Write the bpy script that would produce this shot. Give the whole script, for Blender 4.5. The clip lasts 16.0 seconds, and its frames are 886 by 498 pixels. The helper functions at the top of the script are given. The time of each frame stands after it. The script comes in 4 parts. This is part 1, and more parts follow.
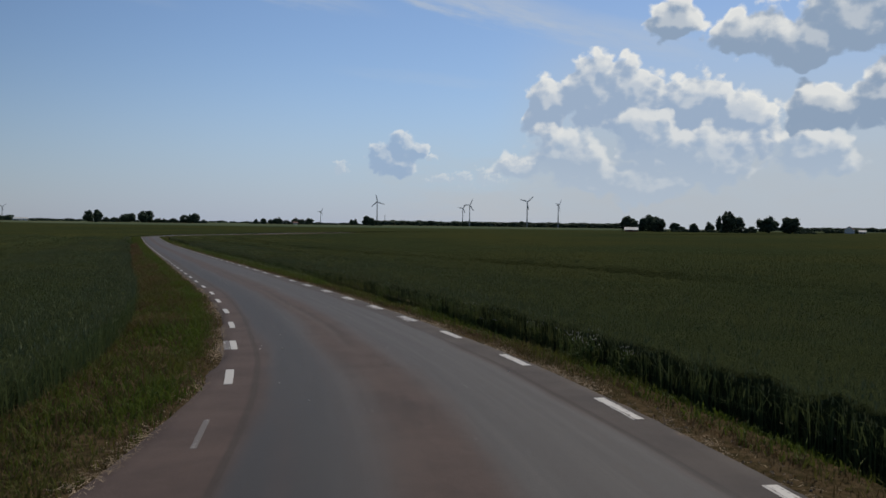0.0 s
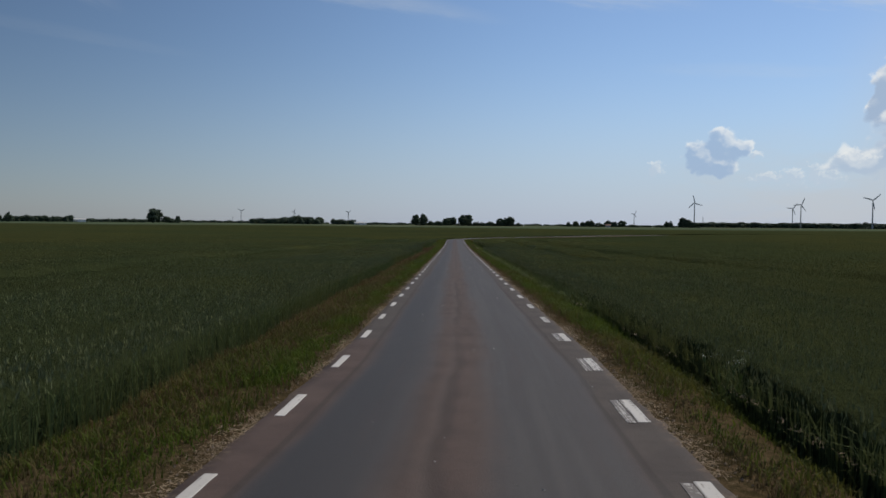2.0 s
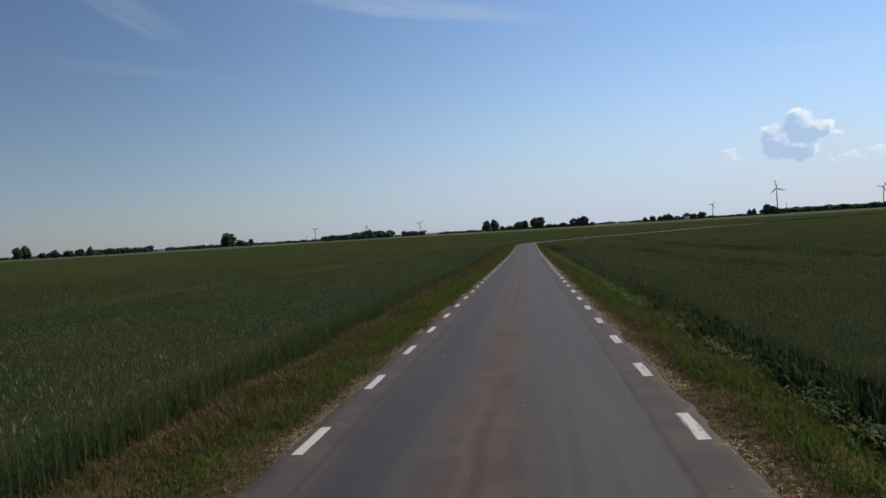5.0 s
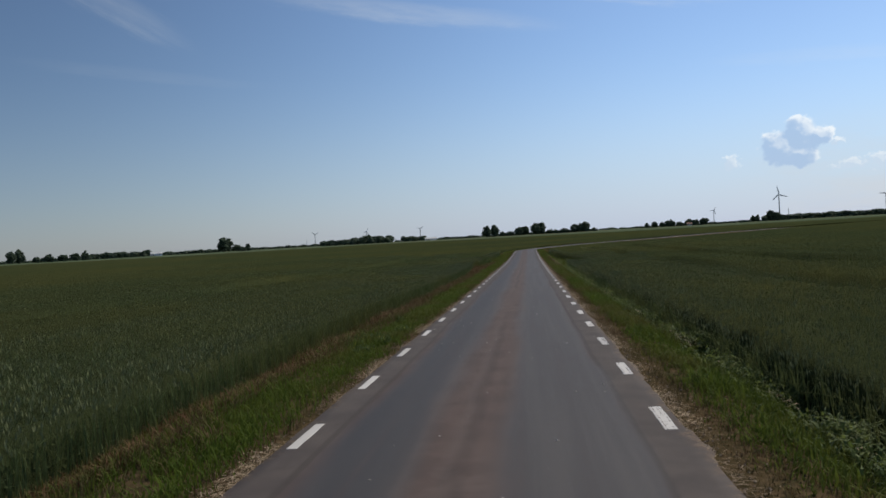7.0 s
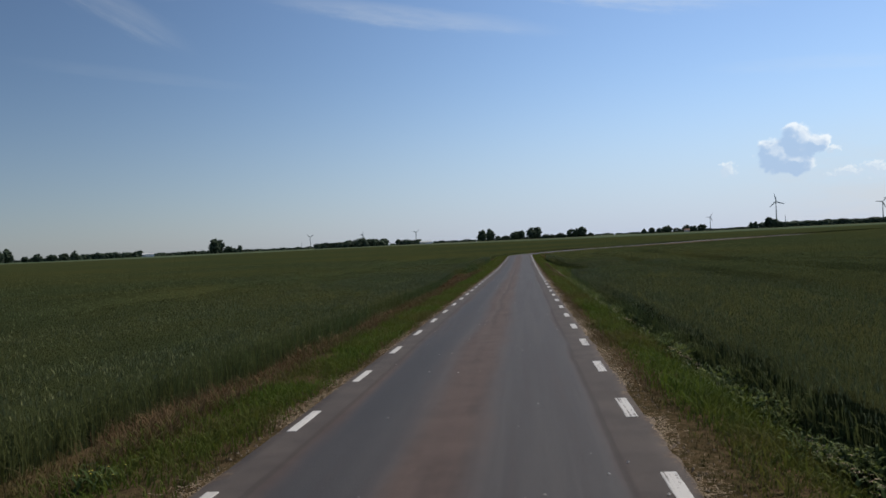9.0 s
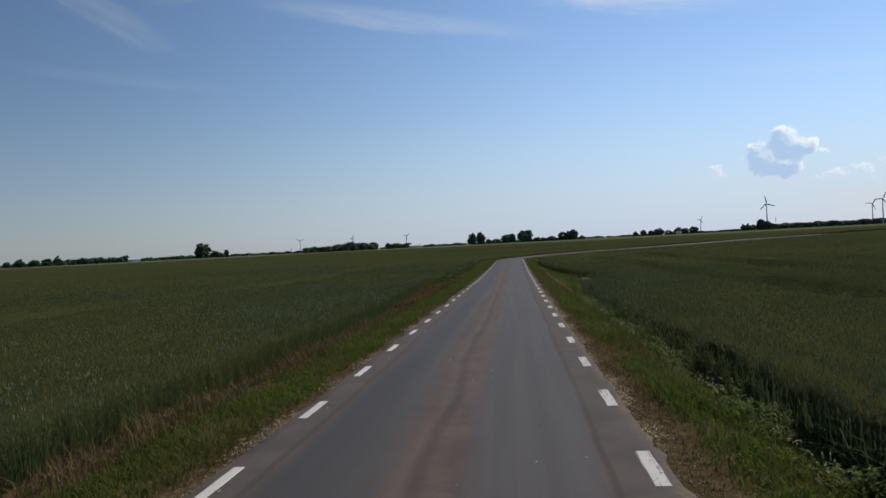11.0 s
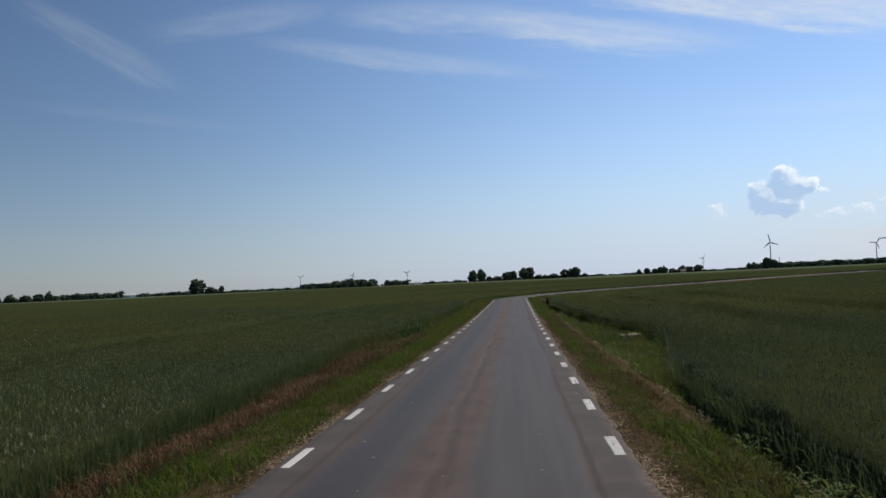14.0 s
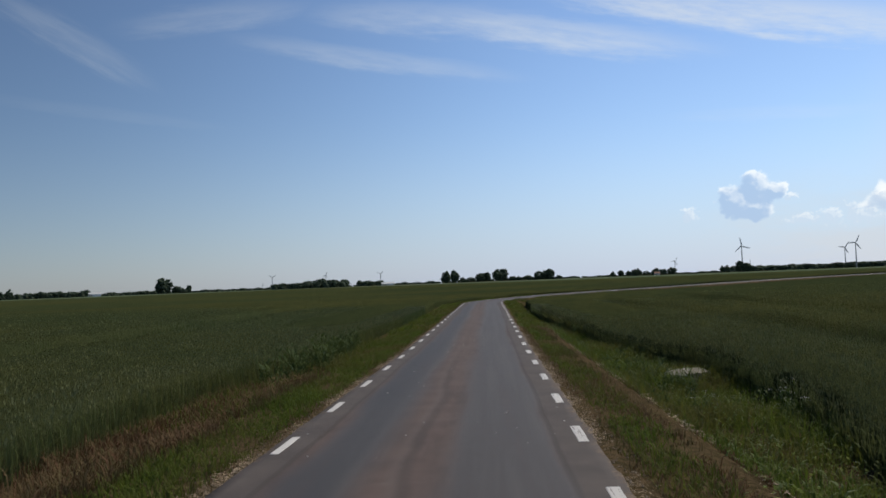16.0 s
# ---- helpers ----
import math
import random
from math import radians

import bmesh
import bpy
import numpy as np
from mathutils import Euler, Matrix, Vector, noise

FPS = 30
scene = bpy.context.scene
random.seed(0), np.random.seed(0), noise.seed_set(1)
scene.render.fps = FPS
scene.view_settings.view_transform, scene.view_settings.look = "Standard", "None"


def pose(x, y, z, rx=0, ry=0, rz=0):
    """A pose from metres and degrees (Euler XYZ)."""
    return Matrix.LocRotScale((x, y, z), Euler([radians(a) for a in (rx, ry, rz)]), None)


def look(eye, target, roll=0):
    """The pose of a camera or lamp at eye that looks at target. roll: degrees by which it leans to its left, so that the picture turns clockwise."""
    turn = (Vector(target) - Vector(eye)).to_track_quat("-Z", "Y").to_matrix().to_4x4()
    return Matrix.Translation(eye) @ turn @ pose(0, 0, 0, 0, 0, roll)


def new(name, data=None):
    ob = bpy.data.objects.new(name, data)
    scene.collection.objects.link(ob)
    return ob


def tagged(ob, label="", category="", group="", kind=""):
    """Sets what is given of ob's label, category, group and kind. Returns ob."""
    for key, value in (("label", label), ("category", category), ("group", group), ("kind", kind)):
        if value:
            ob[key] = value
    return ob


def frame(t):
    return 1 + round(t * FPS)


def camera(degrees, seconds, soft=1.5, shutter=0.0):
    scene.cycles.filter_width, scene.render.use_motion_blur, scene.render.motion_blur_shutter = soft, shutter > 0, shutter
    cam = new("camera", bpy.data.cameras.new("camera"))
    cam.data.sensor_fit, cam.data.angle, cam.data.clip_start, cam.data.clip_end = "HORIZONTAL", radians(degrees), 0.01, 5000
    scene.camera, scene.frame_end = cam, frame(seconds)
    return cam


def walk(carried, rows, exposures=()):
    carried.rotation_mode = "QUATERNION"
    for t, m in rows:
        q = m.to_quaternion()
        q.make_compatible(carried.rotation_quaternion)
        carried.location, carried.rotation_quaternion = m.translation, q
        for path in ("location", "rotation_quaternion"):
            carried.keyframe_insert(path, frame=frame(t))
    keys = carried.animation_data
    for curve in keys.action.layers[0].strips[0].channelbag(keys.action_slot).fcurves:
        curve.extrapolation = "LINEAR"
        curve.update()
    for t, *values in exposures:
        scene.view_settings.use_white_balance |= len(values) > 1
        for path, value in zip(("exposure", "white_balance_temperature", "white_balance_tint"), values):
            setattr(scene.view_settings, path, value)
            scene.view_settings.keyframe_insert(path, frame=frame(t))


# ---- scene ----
cam = camera(58.36, 16.0, soft=1.6)
# seconds, place in metres, turn in degrees
PATH = [
    (0, -3.883, 2.899, 1.669, 88.299, -0.838, -21.471),
    (0.5, -2.494, 5.929, 1.627, 88.096, -0.85, -13.652),
    (1, -1.438, 9.089, 1.583, 88.035, -0.702, -8.3),
    (1.5, -0.657, 12.493, 1.534, 87.934, -0.717, -4.501),
    (2, -0.189, 15.86, 1.485, 88.228, -0.543, 0.843),
    (2.5, 0.067, 19.26, 1.435, 88.32, -0.124, 3.281),
    (3, 0.155, 22.946, 1.383, 88.415, 1.578, 5.053),
    (3.5, 0.172, 26.548, 1.33, 88.429, 1.797, 5.239),
    (4, 0.23, 30.121, 1.278, 88.443, 2.159, 5.278),
    (4.5, 0.278, 33.832, 1.223, 88.62, 2.515, 5.583),
    (5, 0.359, 37.494, 1.169, 88.873, 3.472, 6.064),
    (7.5, 0.557, 55.711, 0.899, 89.374, 3.24, 6.117),
    (8, 0.62, 59.272, 0.847, 89.496, 3.28, 6.147),
    (8.5, 0.686, 62.806, 0.796, 89.507, 2.812, 6.075),
    (11, 0.727, 80.462, 0.545, 89.757, 2.904, 5.166),
    (11.5, 0.761, 84.202, 0.493, 89.846, 2.899, 5.194),
    (12, 0.748, 87.856, 0.444, 90.077, 3.012, 5.243),
    (12.5, 0.736, 91.459, 0.396, 90.515, 2.854, 5.265),
    (13, 0.745, 94.963, 0.35, 91.179, 2.844, 5.17),
    (13.5, 0.766, 98.383, 0.306, 91.354, 2.737, 5.226),
    (14, 0.735, 102.05, 0.262, 92.453, 2.607, 5.256),
    (14.5, 0.708, 105.551, 0.217, 92.494, 2.202, 5.142),
    (15, 0.698, 109.129, 0.175, 92.488, 2.204, 4.375),
    (15.5, 0.702, 112.722, 0.133, 92.491, 2.147, 4.394),
    (16, 0.728, 116.387, 0.091, 92.457, 2.188, 3.36),
]
EXPOSURE = [(0.0, -0.72), (1.0, -0.74), (1.6, -0.68), (2.1, -0.52), (3.0, -0.36), (5.0, -0.3), (16.0, -0.22)]
walk(cam, [(t, pose(*p)) for t, *p in PATH], EXPOSURE)

# ---------------------------------------------------------------- sky, sun
SUN_AZ, SUN_EL = 50.0, 50.0      # degrees clockwise from +y, above the horizon


class Net:
    """Small helper to write node trees as expressions."""

    def __init__(self, tree):
        self.tree, self.nodes, self.links = tree, tree.nodes, tree.links

    def put(self, socket, value):
        if isinstance(value, bpy.types.NodeSocket):
            self.links.new(value, socket)
        else:
            socket.default_value = value

    def node(self, kind):
        return self.nodes.new(kind)

    def math(self, op, a, b=None, c=None, clamp=False):
        n = self.node("ShaderNodeMath")
        n.operation, n.use_clamp = op, clamp
        for k, v in enumerate((a, b, c)):
            if v is not None:
                self.put(n.inputs[k], v)
        return n.outputs[0]

    def add(self, a, b):
        return self.math("ADD", a, b)

    def sub(self, a, b):
        return self.math("SUBTRACT", a, b)

    def mul(self, a, b):
        return self.math("MULTIPLY", a, b)

    def ramp(self, x, lo, hi, out_lo=0.0, out_hi=1.0, smooth=True):
        n = self.node("ShaderNodeMapRange")
        n.interpolation_type = "SMOOTHSTEP" if smooth else "LINEAR"
        for k, v in zip(("Value", "From Min", "From Max", "To Min", "To Max"), (x, lo, hi, out_lo, out_hi)):
            self.put(n.inputs[k], v)
        return n.outputs[0]

    def xyz(self, x=0.0, y=0.0, z=0.0):
        n = self.node("ShaderNodeCombineXYZ")
        for k, v in enumerate((x, y, z)):
            self.put(n.inputs[k], v)
        return n.outputs[0]

    def split(self, v):
        n = self.node("ShaderNodeSeparateXYZ")
        self.put(n.inputs[0], v)
        return n.outputs

    def noise(self, vector, scale, detail=4.0, rough=0.55, colour=False):
        n = self.node("ShaderNodeTexNoise")
        if vector is not None:
            self.put(n.inputs["Vector"], vector)
        self.put(n.inputs["Scale"], scale)
        n.inputs["Detail"].default_value, n.inputs["Roughness"].default_value = detail, rough
        return n.outputs["Color" if colour else "Fac"]

    def mix(self, f, a, b):
        n = self.node("ShaderNodeMix")
        n.data_type = "RGBA"
        self.put(n.inputs[0], f)
        self.put(n.inputs[6], a if isinstance(a, bpy.types.NodeSocket) else (*a, 1.0))
        self.put(n.inputs[7], b if isinstance(b, bpy.types.NodeSocket) else (*b, 1.0))
        return n.outputs[2]


# cumulus: middle azimuth and height, half width, half height above and below, in degrees
TOWERS = [
    (31.7, 10.2, 2.3, 2.5, 4.5), (28.9, 8.6, 2.0, 2.1, 4.0), (34.9, 9.6, 2.8, 2.4, 4.5), (38.7, 8.9, 3.2, 2.5, 4.0), (42.1, 7.3, 2.6, 2.5, 3.6),
]
FEET = [
    (30.2, 5.4, 3.6, 2.2, 3.2), (35.6, 6.6, 2.8, 2.0, 3.0), (39.8, 5.0, 4.0, 2.3, 3.0), (45.8, 5.0, 3.8, 2.0, 1.8), (34.5, 3.2, 6.5, 1.8, 1.8), (26.8, 4.2, 2.4, 1.1, 0.9),
]
DECKS = [
    (37.6, 13.9, 2.8, 2.2, 1.3), (42.0, 12.4, 3.6, 2.8, 1.6), (45.6, 11.8, 3.6, 2.2, 1.4), (48.8, 13.0, 4.0, 4.0, 2.2),
    (47.0, 7.8, 3.2, 2.0, 1.6), (51.0, 8.6, 3.6, 2.6, 2.4), (55.5, 12.0, 5.0, 3.5, 1.8),
]
LONE = [
    (17.2, 4.7, 1.45, 1.5, 1.5), (18.5, 5.6, 1.3, 1.3, 2.0), (19.6, 5.3, 0.95, 0.85, 0.7), (18.2, 4.4, 1.7, 1.0, 1.2),
]
PUFFS = [
    (14.1, 3.9, 0.75, 0.65, 0.5), (21.4, 3.3, 1.5, 0.6, 0.5), (23.0, 3.4, 1.0, 0.8, 0.6),
    (24.6, 3.3, 1.4, 1.0, 0.7), (26.4, 4.4, 1.6, 0.7, 0.5), (20.6, 4.9, 0.5, 0.3, 0.25),
]
# cirrus: middle, half length and half width in degrees, slope in degrees, density
STREAKS = [
    (-28.2, 16.5, 4.2, 0.85, -27.0, 0.34), (-7.5, 15.9, 7.6, 0.6, -8.0, 0.55), (-3.5, 18.6, 6.5, 0.9, -4.0, 0.6),
    (5.0, 17.2, 8.5, 0.9, -11.0, 1.15), (19.5, 16.8, 13.0, 1.1, -14.5, 1.5), (-18.5, 18.6, 5.0, 0.8, 8.0, 0.35),
    (20.0, 10.4, 5.0, 0.4, -4.0, 0.25), (-26.0, 12.0, 6.0, 0.35, -5.0, 0.10), (33.0, 13.4, 6.0, 1.0, -12.0, 0.8),
    (10.0, 20.2, 8.0, 1.0, -8.0, 0.4),
]


def cloud_field(name, blobs, warp, lumps, amount):
    """A node group: azimuth and height in degrees in; cloud thickness (0 at the rim) out."""
    g = bpy.data.node_groups.new(name, "ShaderNodeTree")
    for k in ("Azimuth", "Height"):
        g.interface.new_socket(k, in_out="INPUT", socket_type="NodeSocketFloat")
    g.interface.new_socket("Thickness", in_out="OUTPUT", socket_type="NodeSocketFloat")
    w = Net(g)
    gi, go = w.node("NodeGroupInput"), w.node("NodeGroupOutput")
    az, el = gi.outputs[0], gi.outputs[1]
    flat = w.xyz(az, w.mul(el, 1.15), 0.0)
    bend = w.split(w.noise(flat, lumps, 2.0, 0.55, colour=True))
    a2 = w.add(az, w.mul(w.sub(bend[0], 0.5), warp))
    e2 = w.add(el, w.mul(w.sub(bend[1], 0.5), warp))
    best = None
    for a, e, ra, up, down in blobs:
        dx = w.math("DIVIDE", w.sub(a2, a), ra)
        high = w.math("DIVIDE", w.sub(e2, e), up)
        dy = w.math("MAXIMUM", high, w.mul(high, -up / down))
        q = w.sub(1.0, w.math("SQRT", w.add(w.mul(dx, dx), w.mul(dy, dy))))
        best = q if best is None else w.math("SMOOTH_MAX", best, q, 0.10)
    # rounded heads of two sizes, then frayed edges
    for scale, bulge in ((lumps, 0.55), (lumps * 2.4, 0.30)):
        v = w.node("ShaderNodeTexVoronoi")
        v.feature = "SMOOTH_F1"
        w.put(v.inputs["Vector"], w.xyz(a2, w.mul(e2, 1.1), scale))
        v.inputs["Scale"].default_value, v.inputs["Smoothness"].default_value = scale, 0.35
        best = w.add(best, w.mul(w.sub(0.45, v.outputs["Distance"]), bulge * amount))
    fine = w.sub(w.noise(flat, lumps * 3.4, 6.0, 0.60), 0.5)
    w.put(go.inputs[0], w.add(best, w.mul(fine, 0.34 * amount)))
    return g


def make_sky():
    world = bpy.data.worlds.new("sky")
    scene.world = world
    world.use_nodes = True
    w = Net(world.node_tree)
    w.nodes.clear()
    sky = w.node("ShaderNodeTexSky")
    sky.sky_type, sky.sun_disc = "NISHITA", False
    sky.sun_elevation, sky.sun_rotation = radians(SUN_EL), radians(SUN_AZ)
    sky.altitude, sky.air_density, sky.dust_density, sky.ozone_density = 20.0, 1.0, 0.35, 3.0
    d = w.split(w.node("ShaderNodeTexCoord").outputs["Generated"])
    az = w.mul(w.math("ARCTAN2", d[0], d[1]), 57.29578)
    el = w.mul(w.math("ARCSINE", d[2]), 57.29578)

    base = w.node("ShaderNodeBackground")
    # pale moist haze low down
    low = w.ramp(el, 17.0, -1.0)
    blue = w.node("ShaderNodeMix")
    blue.data_type, blue.blend_type = "RGBA", "MULTIPLY"
    blue.inputs[0].default_value, blue.inputs[7].default_value = 1.0, (0.95, 1.0, 1.085, 1.0)
    w.put(blue.inputs[6], sky.outputs[0])
    hazy = w.mix(w.mul(w.mul(low, low), w.ramp(az, -34.0, 8.0, 0.40, 0.78)), blue.outputs[2], (4.1, 4.95, 6.75))
    w.put(base.inputs[0], hazy)
    w.put(base.inputs[1], w.ramp(az, -42.0, 14.0, 0.075, 0.136))
    out = base.outputs[0]

    def over(shader, mask, colour, strength):
        b = w.node("ShaderNodeBackground")
        w.put(b.inputs[0], colour)
        w.put(b.inputs[1], strength)
        m = w.node("ShaderNodeMixShader")
        w.put(m.inputs[0], mask)
        w.links.new(shader, m.inputs[1])
        w.links.new(b.outputs[0], m.inputs[2])
        return m.outputs[0]

    # thin ice clouds, drawn out along their slope
    total = None
    for a, e, long, wide, slope, dense in STREAKS:
        c, s = math.cos(radians(slope)), math.sin(radians(slope))
        dx, dy = w.sub(az, a), w.sub(el, e)
        p = w.add(w.mul(dx, c), w.mul(dy, s))
        q = w.sub(w.mul(dy, c), w.mul(dx, s))
        thread = w.noise(w.xyz(w.mul(p, 0.22), w.mul(q, 1.3), a), 1.0, 7.0, 0.65)
        q = w.add(q, w.mul(w.sub(thread, 0.5), wide * 2.0))
        r = w.add(w.math("POWER", w.math("ABSOLUTE", w.math("DIVIDE", p, long)), 2.0),
                  w.math("POWER", w.math("ABSOLUTE", w.math("DIVIDE", q, wide)), 2.0))
        m = w.mul(w.math("POWER", w.ramp(r, 3.2, 0.0), 2.0), w.ramp(thread, 0.28, 0.72, 0.40 * dense, dense))
        total = m if total is None else w.math("MAXIMUM", total, m)
    out = over(out, w.mul(total, 0.38), (0.84, 0.87, 0.86, 1.0), 1.08)

    # broken low haze towards the sun
    veil = w.noise(w.xyz(w.mul(az, 0.35), el, 3.0), 0.55, 5.0, 0.6)
    veil = w.mul(w.mul(w.ramp(el, 7.5, 1.0), w.ramp(az, 9.0, 26.0)), w.ramp(veil, 0.36, 0.66))
    out = over(out, w.mul(veil, 0.6), (0.78, 0.82, 0.87, 1.0), 0.98)

    bank = w.mul(w.ramp(az, 24.0, 32.0), w.ramp(el, 17.0, 5.0))
    out = over(out, w.mul(bank, 0.65), (0.72, 0.79, 0.87, 1.0), 1.0)

    # each cloud is bright where little of it lies between a place and the sun, and along its thin rim
    for name, blobs, warp, lumps, amount, solid, edge, dark, sunward in (
            ("cloud_towers", TOWERS, 1.7, 0.50, 1.1, 0.95, 0.20, (0.41, 0.53, 0.71), (0.40, 0.92)),
            ("cloud_feet", FEET, 1.9, 0.48, 1.1, 0.82, 0.34, (0.44, 0.56, 0.73), (0.40, 0.92)),
            ("clouds_near", DECKS, 1.8, 0.45, 1.2, 0.98, 0.22, (0.34, 0.45, 0.61), (0.35, 0.94)),
            ("cloud_lone", LONE, 0.6, 1.1, 0.62, 0.72, 0.28, (0.36, 0.50, 0.72), (0.62, 0.78)),
            ("clouds_small", PUFFS, 0.8, 1.7, 1.3, 0.55, 0.50, (0.56, 0.66, 0.79), (0.55, 0.83))):
        field = cloud_field(name, blobs, warp, lumps, amount)

        def thickness(step):
            n = w.node("ShaderNodeGroup")
            n.node_tree = field
            w.put(n.inputs[0], w.add(az, step * sunward[0]))
            w.put(n.inputs[1], w.add(el, step * sunward[1]))
            return n.outputs[0]

        here, sunside = thickness(0.0), thickness(0.42 / lumps)
        mask = w.mul(w.ramp(here, 0.0, edge), solid)
        facing = w.ramp(w.sub(here, sunside), -0.05, 0.42)
        open_sky = w.ramp(sunside, 0.50, -0.12)
        thin = w.ramp(here, 0.30, 0.05)
        lit = w.add(w.mul(facing, 0.48), w.mul(w.mul(open_sky, open_sky), 0.42))
        lit = w.math("ADD", lit, w.mul(w.mul(thin, open_sky), 0.35), clamp=True)
        tone = w.mix(w.math("POWER", lit, 1.3), dark, (1.04, 1.04, 1.0))
        # bottoms sink into the haze
        tone = w.mix(w.ramp(el, 3.4 if blobs is LONE else 6.5, 1.5, 0.0, 0.55), tone, (0.60, 0.69, 0.79))
        out = over(out, mask, tone, 1.27)
    w.links.new(out, w.node("ShaderNodeOutputWorld").inputs[0])


make_sky()
sun = new("sun", bpy.data.lights.new("sun", "SUN"))
sun.data.energy, sun.data.angle, sun.data.color = 4.3, radians(0.6), (1.0, 0.91, 0.77)
sa, se = radians(SUN_AZ), radians(SUN_EL)
sun.matrix_world = look((60 * math.sin(sa), 60 * math.cos(sa), 70), (0, 0, 70 - 60 * math.tan(se)))

# ---------------------------------------------------------------- materials
def material(name, rough=0.8, metal=0.0, spec=0.3):
    m = bpy.data.materials.new(name)
    m.use_nodes = True
    w = Net(m.node_tree)
    p = w.nodes["Principled BSDF"]
    p.inputs["Roughness"].default_value, p.inputs["Metallic"].default_value = rough, metal
    p.inputs["Specular IOR Level"].default_value = spec
    return m, w, p


def bump(w, p, height, strength=0.4, distance=0.01):
    b = w.node("ShaderNodeBump")
    b.inputs["Strength"].default_value, b.inputs["Distance"].default_value = strength, distance
    w.put(b.inputs["Height"], height)
    w.put(p.inputs["Normal"], b.outputs[0])


def place(w):
    return w.node("ShaderNodeTexCoord").outputs["Object"]


def plain(name, a, b, scale=3.0, rough=0.8, metal=0.0, grain=40.0, relief=0.004, spec=0.3):
    """A weathered surface: two close colours, mixed by coarse and fine noise."""
    m, w, p = material(name, rough, metal, spec)
    v = place(w)
    f = w.add(w.mul(w.noise(v, scale, 4.0), 0.65), w.mul(w.noise(v, grain, 3.0), 0.35))
    w.put(p.inputs["Base Color"], w.mix(w.ramp(f, 0.35, 0.65), a, b))
    bump(w, p, w.noise(v, grain, 4.0), 0.4, relief)
    return m


def leafy(name, a, b, c, patch=0.25, rough=0.55, through_light=0.25, spec=0.25):
    """Leaves and blades: each its own tone, with slow changes over the ground; some light comes through."""
    m, w, p = material(name, rough, 0.0, spec)
    v = place(w)
    isle = w.node("ShaderNodeNewGeometry").outputs["Random Per Island"]
    tone = w.mix(isle, a, b)
    tone = w.mix(w.mul(w.ramp(w.noise(v, patch, 4.0), 0.38, 0.68), 0.8), tone, c)
    w.put(p.inputs["Base Color"], tone)
    if through_light:
        t = w.node("ShaderNodeBsdfTranslucent")
        w.put(t.inputs[0], tone)
        mix = w.node("ShaderNodeMixShader")
        mix.inputs[0].default_value = through_light
        w.links.new(p.outputs[0], mix.inputs[1])
        w.links.new(t.outputs[0], mix.inputs[2])
        w.links.new(mix.outputs[0], w.nodes["Material Output"].inputs[0])
    return m


